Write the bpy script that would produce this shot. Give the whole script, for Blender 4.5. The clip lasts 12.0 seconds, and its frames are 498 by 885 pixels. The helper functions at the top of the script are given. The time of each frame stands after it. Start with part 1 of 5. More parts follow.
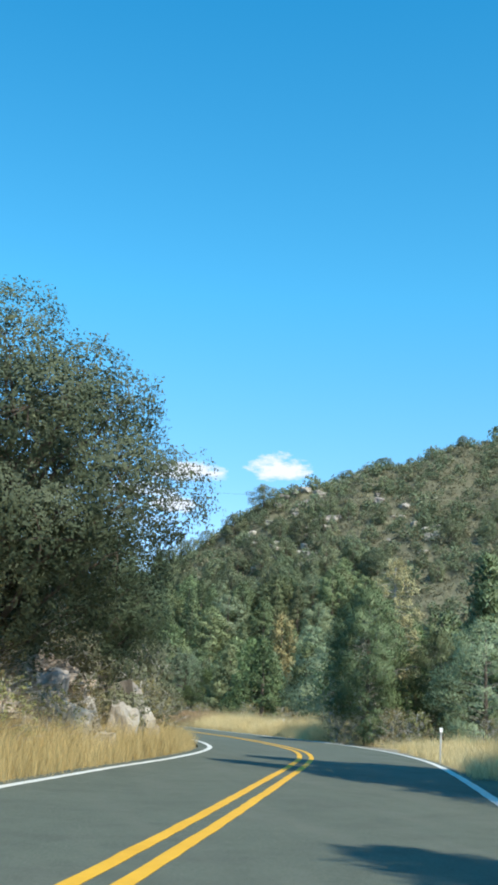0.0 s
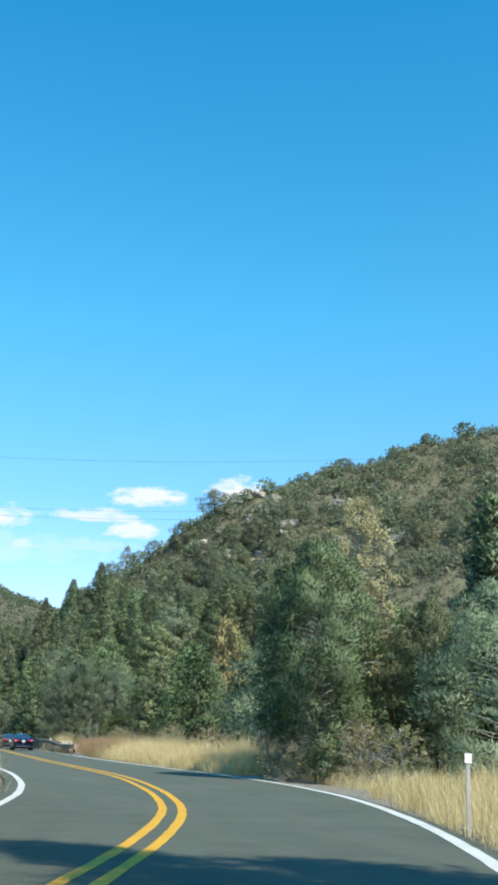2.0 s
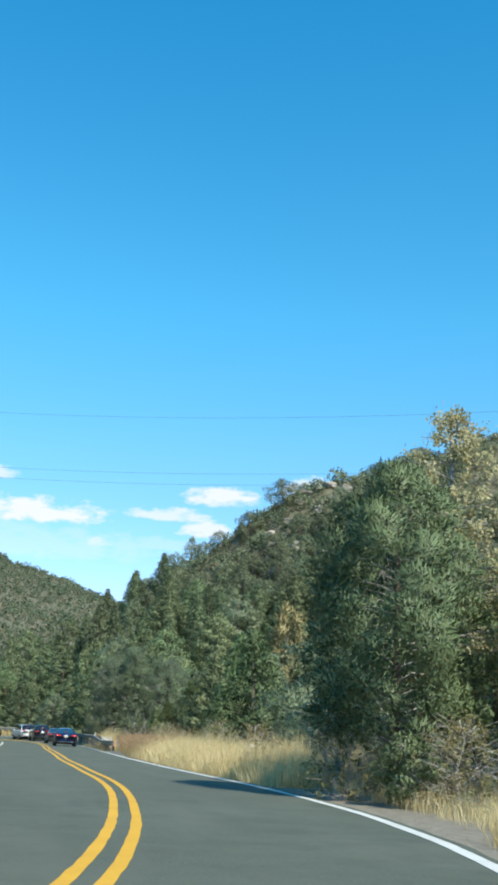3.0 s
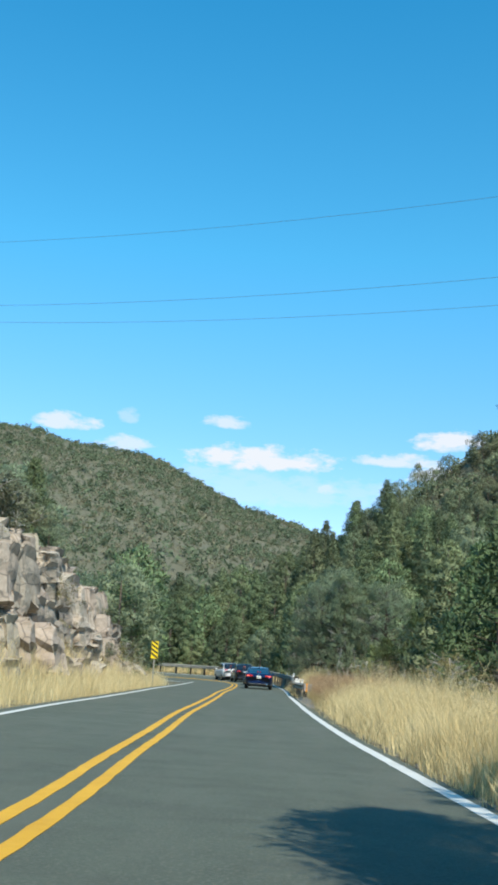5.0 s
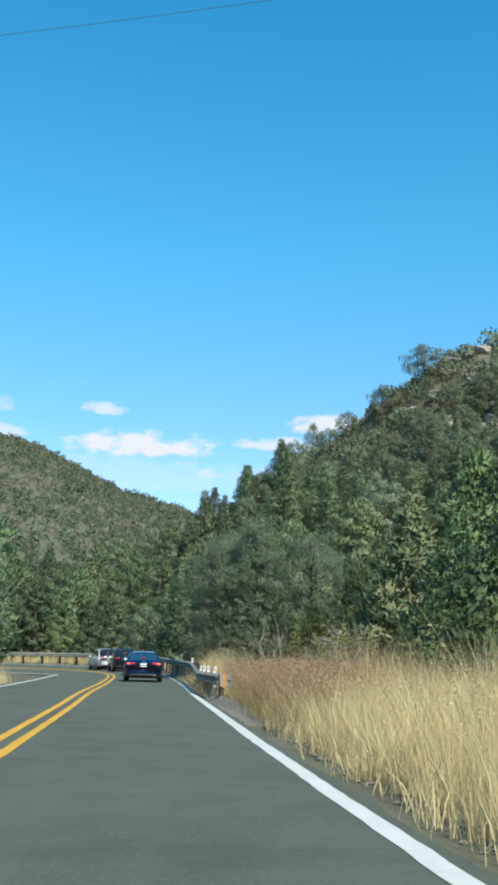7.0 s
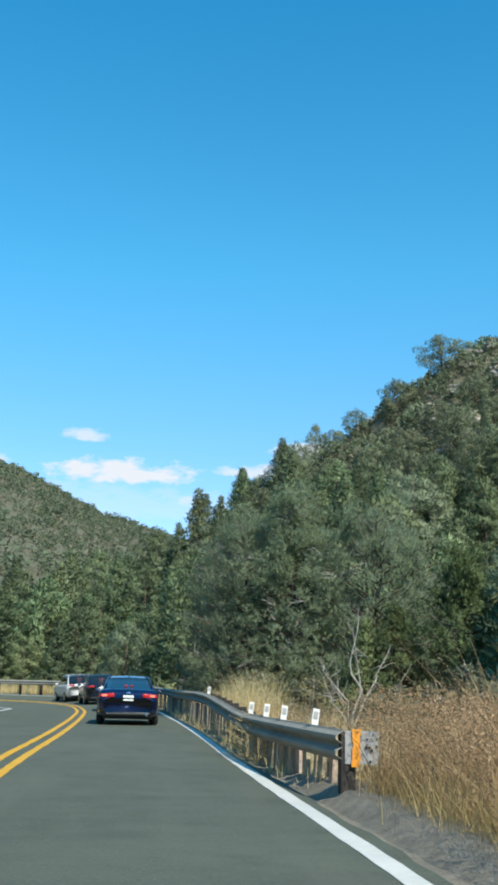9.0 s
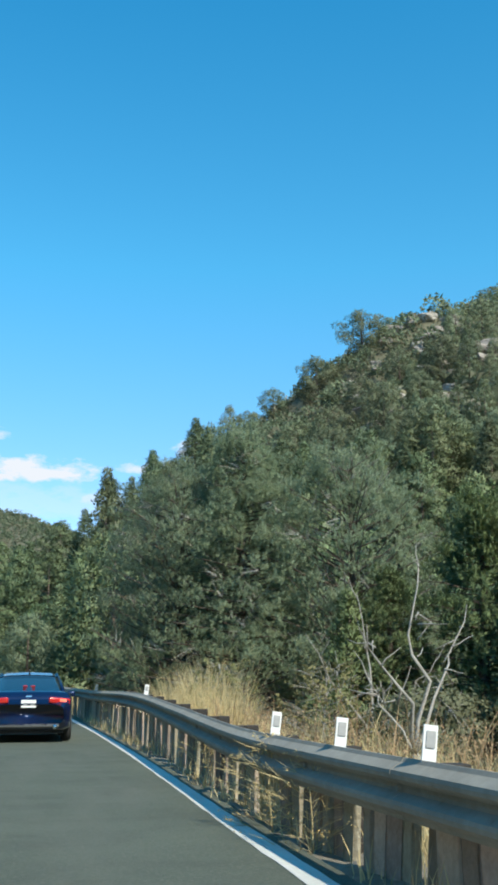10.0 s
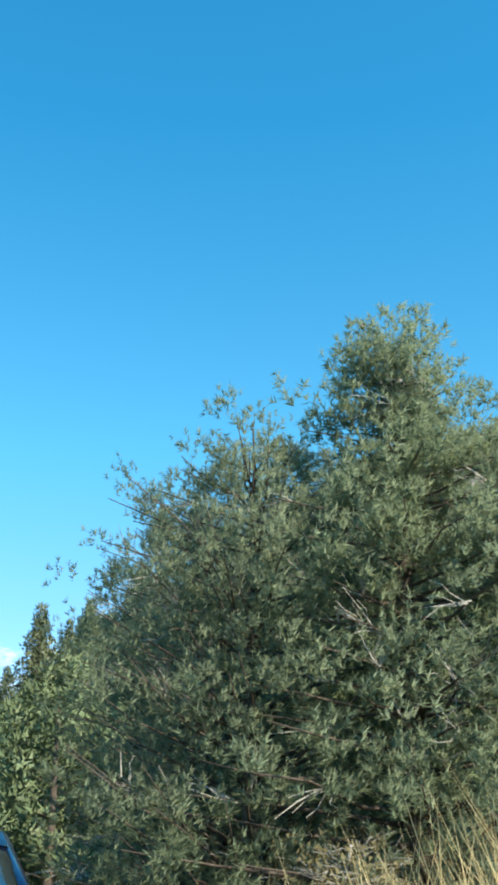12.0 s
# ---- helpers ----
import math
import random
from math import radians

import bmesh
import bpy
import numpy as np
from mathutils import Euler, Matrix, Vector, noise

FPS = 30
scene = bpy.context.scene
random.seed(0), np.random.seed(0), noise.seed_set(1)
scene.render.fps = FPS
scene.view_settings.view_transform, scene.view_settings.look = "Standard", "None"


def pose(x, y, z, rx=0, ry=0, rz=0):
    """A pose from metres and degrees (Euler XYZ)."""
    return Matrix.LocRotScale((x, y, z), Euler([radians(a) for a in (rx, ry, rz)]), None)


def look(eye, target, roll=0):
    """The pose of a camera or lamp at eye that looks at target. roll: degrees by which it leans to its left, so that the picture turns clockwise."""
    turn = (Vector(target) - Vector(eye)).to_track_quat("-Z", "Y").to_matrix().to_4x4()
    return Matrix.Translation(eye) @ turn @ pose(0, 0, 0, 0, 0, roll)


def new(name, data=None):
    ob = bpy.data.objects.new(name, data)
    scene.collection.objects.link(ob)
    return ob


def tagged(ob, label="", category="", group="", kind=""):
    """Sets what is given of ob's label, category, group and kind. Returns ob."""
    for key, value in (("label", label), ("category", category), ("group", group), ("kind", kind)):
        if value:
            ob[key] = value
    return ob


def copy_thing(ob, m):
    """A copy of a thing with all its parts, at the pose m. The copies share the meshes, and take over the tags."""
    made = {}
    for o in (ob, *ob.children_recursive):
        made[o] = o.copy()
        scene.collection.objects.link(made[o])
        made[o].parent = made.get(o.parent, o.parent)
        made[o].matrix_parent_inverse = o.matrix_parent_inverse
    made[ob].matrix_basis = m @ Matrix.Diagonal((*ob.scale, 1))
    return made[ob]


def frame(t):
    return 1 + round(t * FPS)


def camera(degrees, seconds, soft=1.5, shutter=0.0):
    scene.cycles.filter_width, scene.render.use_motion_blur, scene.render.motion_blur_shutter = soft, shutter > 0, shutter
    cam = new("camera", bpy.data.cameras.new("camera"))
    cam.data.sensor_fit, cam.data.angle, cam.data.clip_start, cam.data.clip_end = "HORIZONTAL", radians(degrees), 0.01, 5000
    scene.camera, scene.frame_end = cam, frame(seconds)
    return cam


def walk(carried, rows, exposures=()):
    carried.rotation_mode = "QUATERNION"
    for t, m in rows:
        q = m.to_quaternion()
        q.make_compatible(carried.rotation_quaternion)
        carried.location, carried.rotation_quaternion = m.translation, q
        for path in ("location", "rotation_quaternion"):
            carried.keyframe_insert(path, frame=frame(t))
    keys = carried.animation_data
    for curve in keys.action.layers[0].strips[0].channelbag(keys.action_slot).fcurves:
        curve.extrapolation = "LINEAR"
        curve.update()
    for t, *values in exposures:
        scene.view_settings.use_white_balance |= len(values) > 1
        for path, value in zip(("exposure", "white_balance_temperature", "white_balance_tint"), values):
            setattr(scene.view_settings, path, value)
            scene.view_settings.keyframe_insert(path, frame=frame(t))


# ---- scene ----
from math import sin, cos, tan, pi, atan2, degrees, hypot, exp

# ------------------------------------------------------------ camera and walk
EYE = 1.12
cam = camera(26.814, 12.0, soft=3.3)
# seconds, x, y, tilt, turn, lean
ROWS = [
    (0, -1.187, -2.190, 104.589, -11.492, 2.718),
    (0.5, 0.534, 2.092, 104.500, -12.387, 2.080),
    (1, 2.037, 6.444, 104.828, -13.665, 1.139),
    (1.5, 3.628, 10.918, 105.431, -14.194, 0.655),
    (2, 5.054, 15.203, 105.951, -13.713, 0.854),
    (2.5, 6.545, 19.833, 106.168, -12.130, 1.455),
    (3, 7.961, 24.687, 105.883, -9.565, 2.385),
    (3.5, 9.356, 29.676, 105.050, -6.054, 3.437),
    (4, 10.250, 34.489, 104.054, -2.337, 4.018),
    (4.5, 10.855, 39.551, 103.115, 0.955, 4.064),
    (5, 11.171, 44.742, 102.344, 3.055, 3.686),
    (5.5, 11.194, 49.948, 101.851, 3.201, 2.999),
    (6, 11.056, 54.856, 101.674, 1.094, 2.182),
    (6.5, 10.783, 59.714, 101.582, -1.929, 1.571),
    (7, 10.485, 64.756, 101.796, -3.744, 1.258),
    (7.5, 10.270, 69.862, 102.246, -4.357, 1.305),
    (8, 10.101, 74.895, 102.765, -4.336, 1.488),
    (8.5, 9.939, 79.720, 103.188, -4.247, 1.584),
    (9, 9.759, 84.056, 103.328, -4.745, 1.398),
    (9.5, 9.681, 88.681, 103.148, -6.760, 0.621),
    (10, 9.590, 93.422, 103.202, -10.178, -0.185),
    (10.5, 9.463, 98.107, 103.878, -13.995, -1.174),
    (11, 9.515, 102.679, 105.695, -16.561, -1.389),
    (11.5, 9.597, 107.068, 109.265, -15.652, -1.437),
    (12, 9.352, 111.338, 113.276, -14.488, -0.337),
]


def view(x, y, tilt, turn, lean):
    a, b = radians(tilt - 90), radians(turn)
    way = Vector((-sin(b) * cos(a), cos(b) * cos(a), sin(a)))
    eye = Vector((x, y, EYE))
    return look(eye, eye + 10 * way, lean)


walk(cam, [(t, view(x, y, tilt, turn, lean)) for t, x, y, tilt, turn, lean in ROWS],
     [(0, 0.38, 6500, 10), (3, 0.32, 6500, 10), (5.5, 0.2, 6500, 10), (9.5, 0.18, 6500, 10), (10.5, 0.3, 6550, 10), (11.3, 0.5, 6800, 11), (12, 0.6, 6950, 11)])

# ------------------------------------------------------------ world, sun, exposure
SUN_AZ, SUN_EL = 157.0, 43.0
world = bpy.data.worlds.new("sky")
scene.world = world
world.use_nodes = True


def node(tree, kind, **values):
    n = tree.nodes.new(kind)
    for key, v in values.items():
        n.inputs[key].default_value = v
    return n


def math_node(tree, op, a, b=None, c=None):
    n = tree.nodes.new("ShaderNodeMath")
    n.operation = op
    for i, v in enumerate((a, b, c)):
        if v is None:
            continue
        if isinstance(v, (int, float)):
            n.inputs[i].default_value = v
        else:
            tree.links.new(v, n.inputs[i])
    return n.outputs[0]


def ramp(tree, fac, stops):
    n = tree.nodes.new("ShaderNodeValToRGB")
    while len(n.color_ramp.elements) < len(stops):
        n.color_ramp.elements.new(0.5)
    for e, (at, colour) in zip(n.color_ramp.elements, stops):
        e.position = at
        e.color = (*colour, 1) if len(colour) == 3 else colour
    if fac is not None:
        tree.links.new(fac, n.inputs[0])
    return n.outputs[0]


def mix_colour(tree, fac, a, b, blend="MIX"):
    n = tree.nodes.new("ShaderNodeMix")
    n.data_type, n.blend_type = "RGBA", blend
    for socket, v in ((n.inputs[0], fac), (n.inputs[6], a), (n.inputs[7], b)):
        if isinstance(v, (int, float)):
            socket.default_value = v
        elif isinstance(v, tuple):
            socket.default_value = (*v, 1)
        else:
            tree.links.new(v, socket)
    return n.outputs[2]


# azimuth, elevation, half width, half height in degrees, density
CLOUDS = [(-2.3, 11.3, 4.6, 0.95, 1.0), (-4.3, 13.25, 1.5, 0.5, 0.75), (-13.4, 12.6, 2.1, 0.7, 0.8), (-9.9, 11.7, 1.6, 0.6, 0.7),
          (-9.9, 13.2, 0.7, 0.6, 0.35), (1.5, 9.9, 0.8, 0.45, 0.6), (8.0, 12.7, 2.3, 0.8, 0.95), (5.6, 11.6, 2.6, 0.6, 0.8),
          (7.4, 10.8, 1.6, 0.65, 0.9), (-3.0, 9.6, 9.0, 1.5, 0.26), (13.3, 13.1, 1.9, 1.0, 1.0), (4.5, 10.0, 4.0, 0.5, 0.25)]


def build_world():
    t = world.node_tree
    t.nodes.clear()
    out = t.nodes.new("ShaderNodeOutputWorld")
    sky = t.nodes.new("ShaderNodeTexSky")
    sky.sky_type, sky.sun_disc = "NISHITA", False
    sky.sun_elevation, sky.sun_rotation = radians(SUN_EL), radians(SUN_AZ)
    sky.altitude, sky.air_density, sky.dust_density, sky.ozone_density = 1600, 1.0, 0.35, 2.2
    coord = t.nodes.new("ShaderNodeTexCoord")
    sep = t.nodes.new("ShaderNodeSeparateXYZ")
    t.links.new(coord.outputs["Generated"], sep.inputs[0])
    az = math_node(t, "MULTIPLY", math_node(t, "ARCTAN2", sep.outputs[0], sep.outputs[1]), 180 / pi)
    el = math_node(t, "MULTIPLY", math_node(t, "ARCSINE", sep.outputs[2]), 180 / pi)
    flat = t.nodes.new("ShaderNodeCombineXYZ")
    t.links.new(az, flat.inputs[0])
    t.links.new(math_node(t, "MULTIPLY", el, 2.2), flat.inputs[1])
    fine = node(t, "ShaderNodeTexNoise", Scale=0.75, Detail=7.0, Roughness=0.62)
    t.links.new(flat.outputs[0], fine.inputs["Vector"])
    lump = math_node(t, "SUBTRACT", fine.outputs[0], 0.5)
    total = None
    for a, e, w, h, dense in CLOUDS:
        du = math_node(t, "DIVIDE", math_node(t, "SUBTRACT", az, a), w)
        # clouds are flat below and billow above
        dv = math_node(t, "DIVIDE", math_node(t, "SUBTRACT", el, e), h)
        below = math_node(t, "MULTIPLY", math_node(t, "MINIMUM", dv, 0.0), 0.9)
        dv = math_node(t, "ADD", dv, below)
        r2 = math_node(t, "ADD", math_node(t, "MULTIPLY", du, du), math_node(t, "MULTIPLY", dv, dv))
        v = math_node(t, "SUBTRACT", math_node(t, "MULTIPLY_ADD", lump, 3.4, 1.0), r2)
        v = math_node(t, "MULTIPLY", math_node(t, "MINIMUM", math_node(t, "MAXIMUM", math_node(t, "MULTIPLY", v, 1.3), 0.0), 1.0), dense)
        total = v if total is None else math_node(t, "MAXIMUM", total, v)
    tint = ramp(t, math_node(t, "DIVIDE", el, 90.0), [(0.02, (0.63, 0.525, 0.58)), (0.14, (0.385, 0.61, 0.645)), (0.25, (0.24, 0.76, 0.77)), (0.45, (0.085, 0.72, 0.83))])
    vivid = mix_colour(t, 1.0, sky.outputs[0], mix_colour(t, 1.0, tint, (1.9, 1.9, 1.9), "MULTIPLY"), "MULTIPLY")
    col = mix_colour(t, total, vivid, (5.0, 5.3, 5.7))
    bg = node(t, "ShaderNodeBackground", Strength=0.15)
    t.links.new(col, bg.inputs[0])
    t.links.new(bg.outputs[0], out.inputs[0])


build_world()
sun = new("sun", bpy.data.lights.new("sun", "SUN"))
sun.data.energy, sun.data.angle, sun.data.color = 5.0, radians(0.53), (0.97, 0.915, 0.765)
sun_way = Vector((sin(radians(SUN_AZ)) * cos(radians(SUN_EL)), cos(radians(SUN_AZ)) * cos(radians(SUN_EL)), sin(radians(SUN_EL))))
sun.matrix_world = look(tuple(sun_way * 60), (0, 0, 0))


# ------------------------------------------------------------ materials
def material(name, low, high, scale=6.0, rough=0.8, metal=0.0, bump=0.0, bump_scale=None, vary=0.0, island=0.0, spots=None, coat=0.0,
             spec=0.5, glow=0.0, leaf=0.0, coords="Object", grain=None, cracks=None):
    """Two colours mixed by noise at two scales, with relief and, where asked, changes from object to object and piece to piece."""
    m = bpy.data.materials.new(name)
    m.use_nodes = True
    t = m.node_tree
    b = t.nodes["Principled BSDF"]
    tc = t.nodes.new("ShaderNodeTexCoord")
    where = tc.outputs[coords]
    big = node(t, "ShaderNodeTexNoise", Scale=scale, Detail=5.0, Roughness=0.6)
    small = node(t, "ShaderNodeTexNoise", Scale=scale * 9, Detail=3.0, Roughness=0.6)
    t.links.new(where, big.inputs["Vector"])
    t.links.new(where, small.inputs["Vector"])
    fac = math_node(t, "ADD", math_node(t, "MULTIPLY", big.outputs[0], 0.62), math_node(t, "MULTIPLY", small.outputs[0], 0.38))
    fac = math_node(t, "MULTIPLY_ADD", math_node(t, "SUBTRACT", fac, 0.5), 2.4, 0.5)
    col = mix_colour(t, fac, tuple(low), tuple(high))
    if spots:
        colour, at, size = spots
        sp = node(t, "ShaderNodeTexNoise", Scale=size, Detail=6.0, Roughness=0.7)
        t.links.new(where, sp.inputs["Vector"])
        mask = ramp(t, sp.outputs[0], [(at, (0, 0, 0)), (at + 0.1, (1, 1, 1))])
        col = mix_colour(t, mask, col, tuple(colour))
    if grain:
        colour, size = grain
        gr = node(t, "ShaderNodeTexNoise", Scale=size, Detail=2.0, Roughness=0.7)
        t.links.new(where, gr.inputs["Vector"])
        col = mix_colour(t, ramp(t, gr.outputs[0], [(0.50, (0, 0, 0)), (0.68, (1, 1, 1))]), col, tuple(colour))
    if cracks:
        colour, size = cracks
        vo = node(t, "ShaderNodeTexVoronoi", Scale=size)
        vo.feature = "DISTANCE_TO_EDGE"
        bent = node(t, "ShaderNodeTexNoise", Scale=size * 1.5, Detail=3.0)
        t.links.new(where, bent.inputs["Vector"])
        t.links.new(mix_colour(t, 0.12, where, bent.outputs[1]), vo.inputs["Vector"])
        col = mix_colour(t, ramp(t, vo.outputs["Distance"], [(0.0, (0.8, 0.8, 0.8)), (0.028, (0, 0, 0))]), col, tuple(colour))
    if vary or island:
        hsv = t.nodes.new("ShaderNodeHueSaturation")
        total = None
        if vary:
            info = t.nodes.new("ShaderNodeObjectInfo")
            total = math_node(t, "MULTIPLY_ADD", math_node(t, "SUBTRACT", info.outputs["Random"], 0.5), 2 * vary, 1.0)
            hue = math_node(t, "MULTIPLY_ADD", math_node(t, "FRACT", math_node(t, "MULTIPLY", info.outputs["Random"], 7.31)), 0.05 * vary / 0.3, 0.5 - 0.025 * vary / 0.3)
            t.links.new(hue, hsv.inputs["Hue"])
        if island:
            geo = t.nodes.new("ShaderNodeNewGeometry")
            v = math_node(t, "MULTIPLY_ADD", math_node(t, "SUBTRACT", geo.outputs["Random Per Island"], 0.5), 2 * island, 1.0)
            total = v if total is None else math_node(t, "MULTIPLY", total, v)
        t.links.new(total, hsv.inputs["Value"])
        t.links.new(col, hsv.inputs["Color"])
        col = hsv.outputs[0]
    t.links.new(col, b.inputs["Base Color"])
    b.inputs["Roughness"].default_value = rough
    b.inputs["Metallic"].default_value = metal
    b.inputs["Specular IOR Level"].default_value = spec
    b.inputs["Coat Weight"].default_value = coat
    b.inputs["Coat Roughness"].default_value = 0.06
    if glow:
        t.links.new(col, b.inputs["Emission Color"])
        b.inputs["Emission Strength"].default_value = glow
    if bump:
        bn = node(t, "ShaderNodeTexNoise", Scale=bump_scale or scale * 5, Detail=5.0, Roughness=0.65)
        t.links.new(where, bn.inputs["Vector"])
        bp = node(t, "ShaderNodeBump", Strength=bump, Distance=0.05)
        t.links.new(bn.outputs[0], bp.inputs["Height"])
        t.links.new(bp.outputs[0], b.inputs["Normal"])
    if leaf:
        tr = t.nodes.new("ShaderNodeBsdfTranslucent")
        t.links.new(col, tr.inputs[0])
        mx = node(t, "ShaderNodeMixShader", Fac=leaf)
        t.links.new(b.outputs[0], mx.inputs[1])
        t.links.new(tr.outputs[0], mx.inputs[2])
        t.links.new(mx.outputs[0], t.nodes["Material Output"].inputs[0])
    return m


def asphalt():
    """Worn asphalt: wheel-worn lighter stretches, dark repairs drawn out along the way, fine stone."""
    m = material("asphalt", (0.07, 0.084, 0.06), (0.114, 0.133, 0.096), 0.3, 0.88, bump=0.5, bump_scale=55, grain=((0.15, 0.152, 0.118), 30.0))
    t = m.node_tree
    b = t.nodes["Principled BSDF"]
    col = b.inputs["Base Color"].links[0].from_socket
    tc = t.nodes.new("ShaderNodeTexCoord")
    for size, squash, at, colour, amount in ((0.8, (1.0, 1.5, 1.0), 0.55, (0.055, 0.06, 0.045), 0.4), (0.45, (2.6, 0.35, 1.0), 0.56, (0.135, 0.14, 0.108), 0.55), (5.0, (1.0, 1.7, 1.0), 0.64, (0.05, 0.053, 0.041), 0.35)):
        mp = t.nodes.new("ShaderNodeMapping")
        mp.inputs["Scale"].default_value = squash
        t.links.new(tc.outputs["Object"], mp.inputs[0])
        n = node(t, "ShaderNodeTexNoise", Scale=size, Detail=6.0, Roughness=0.65)
        t.links.new(mp.outputs[0], n.inputs["Vector"])
        mask = math_node(t, "MULTIPLY", ramp(t, n.outputs[0], [(at - 0.08, (0, 0, 0)), (at + 0.12, (1, 1, 1))]), amount)
        col = mix_colour(t, mask, col, colour)
    t.links.new(col, b.inputs["Base Color"])
    return m


M = {}
M["asphalt"] = asphalt()
M["yellow_paint"] = material("yellow_paint", (0.62, 0.31, 0.013), (0.78, 0.43, 0.028), 1.2, 0.7, bump=0.3, bump_scale=60, spots=((0.36, 0.24, 0.07), 0.66, 5.0))
M["white_paint"] = material("white_paint", (0.55, 0.54, 0.49), (0.74, 0.73, 0.68), 1.2, 0.7, bump=0.3, bump_scale=60, spots=((0.4, 0.4, 0.38), 0.66, 5.0))
M["soil"] = material("soil", (0.085, 0.083, 0.05), (0.175, 0.162, 0.1), 0.5, 0.95, bump=0.6, bump_scale=7, spots=((0.10, 0.085, 0.05), 0.56, 0.15))
M["gravel"] = material("gravel", (0.17, 0.148, 0.112), (0.37, 0.325, 0.255), 5.0, 0.95, bump=0.8, bump_scale=45, island=0.3)
M["grass_dry"] = material("grass_dry", (0.58, 0.45, 0.21), (0.84, 0.71, 0.42), 0.5, 0.75, island=0.3, leaf=0.35)
M["grass_gold"] = material("grass_gold", (0.44, 0.32, 0.125), (0.68, 0.53, 0.26), 0.5, 0.75, island=0.3, leaf=0.4)
M["grass_rust"] = material("grass_rust", (0.31, 0.195, 0.105), (0.54, 0.375, 0.215), 0.5, 0.8, island=0.35, leaf=0.3)
M["bark"] = material("bark", (0.055, 0.042, 0.034), (0.17, 0.13, 0.10), 4.0, 0.95, bump=0.8, bump_scale=22)
M["bark_grey"] = material("bark_grey", (0.25, 0.23, 0.2), (0.5, 0.47, 0.42), 4.0, 0.95, bump=0.5, bump_scale=22)
M["pine_leaf"] = material("pine_leaf", (0.086, 0.120, 0.057), (0.19, 0.238, 0.116), 0.6, 0.6, vary=0.3, island=0.3, leaf=0.24)
M["pinyon_leaf"] = material("pinyon_leaf", (0.195, 0.25, 0.145), (0.38, 0.45, 0.28), 0.7, 0.6, vary=0.15, island=0.22, leaf=0.52)
M["juniper_leaf"] = material("juniper_leaf", (0.09, 0.14, 0.056), (0.195, 0.265, 0.108), 0.7, 0.65, vary=0.3, island=0.22, leaf=0.3)
M["oak_leaf"] = material("oak_leaf", (0.061, 0.086, 0.043), (0.135, 0.173, 0.091), 0.5, 0.68, vary=0.2, island=0.22, leaf=0.25)
M["sage_leaf"] = material("sage_leaf", (0.115, 0.125, 0.068), (0.25, 0.25, 0.145), 0.7, 0.7, vary=0.25, island=0.22, leaf=0.35)
M["green_leaf"] = material("green_leaf", (0.106, 0.146, 0.064), (0.228, 0.285, 0.132), 0.6, 0.6, vary=0.3, island=0.3, leaf=0.24)
M["yellow_leaf"] = material("yellow_leaf", (0.40, 0.345, 0.17), (0.62, 0.545, 0.31), 0.8, 0.7, vary=0.2, island=0.22, leaf=0.35)
M["brown_leaf"] = material("brown_leaf", (0.16, 0.15, 0.06), (0.32, 0.285, 0.125), 0.8, 0.7, vary=0.3, island=0.22, leaf=0.3)
M["hill_leaf"] = material("hill_leaf", (0.115, 0.148, 0.08), (0.25, 0.295, 0.165), 0.6, 0.65, vary=0.25, island=0.25, leaf=0.35)
M["far_leaf"] = material("far_leaf", (0.062, 0.087, 0.046), (0.145, 0.182, 0.094), 0.02, 0.7, island=0.35, leaf=0.2)
M["hill_cover"] = material("hill_cover", (0.1, 0.132, 0.072), (0.215, 0.255, 0.14), 0.05, 0.7, island=0.35, leaf=0.25)
M["hill_brush"] = material("hill_brush", (0.135, 0.135, 0.08), (0.285, 0.265, 0.165), 0.06, 0.8, island=0.35, leaf=0.25)
M["scrub_leaf"] = material("scrub_leaf", (0.13, 0.125, 0.076), (0.25, 0.232, 0.145), 0.02, 0.8, island=0.25, leaf=0.2)
M["rock"] = material("rock", (0.25, 0.2, 0.155), (0.48, 0.405, 0.32), 0.9, 0.9, bump=0.9, bump_scale=5, vary=0.15, spots=((0.19, 0.165, 0.13), 0.58, 1.7), cracks=((0.12, 0.10, 0.08), 1.1))
M["pale_rock"] = material("pale_rock", (0.25, 0.22, 0.18), (0.43, 0.385, 0.33), 0.5, 0.9, bump=0.8, bump_scale=3, vary=0.2)
M["steel"] = material("steel", (0.235, 0.222, 0.19), (0.375, 0.355, 0.305), 1.6, 0.85, spec=0.15, bump=0.1, bump_scale=20, spots=((0.20, 0.165, 0.12), 0.64, 3.0))
M["dark_wood"] = material("dark_wood", (0.022, 0.020, 0.018), (0.06, 0.052, 0.045), 5.0, 0.9, bump=0.4)
M["board"] = material("board", (0.26, 0.21, 0.15), (0.52, 0.45, 0.35), 2.5, 0.92, bump=0.5, bump_scale=18, vary=0.4)
M["white_plastic"] = material("white_plastic", (0.74, 0.74, 0.72), (0.84, 0.84, 0.82), 3.0, 0.5)
M["grey_sheet"] = material("grey_sheet", (0.3, 0.3, 0.295), (0.5, 0.5, 0.49), 3.0, 0.6, metal=0.2, spots=((0.16, 0.14, 0.12), 0.57, 9.0))
M["orange_tape"] = material("orange_tape", (0.80, 0.27, 0.02), (0.90, 0.38, 0.04), 4.0, 0.5)
M["sign_yellow"] = material("sign_yellow", (0.80, 0.56, 0.01), (0.88, 0.64, 0.02), 3.0, 0.4)
M["black"] = material("black", (0.010, 0.010, 0.010), (0.022, 0.022, 0.022), 3.0, 0.6)
M["blue_paint"] = material("blue_paint", (0.003, 0.01, 0.048), (0.004, 0.013, 0.06), 2.0, 0.28, metal=0.35, coat=1.0)
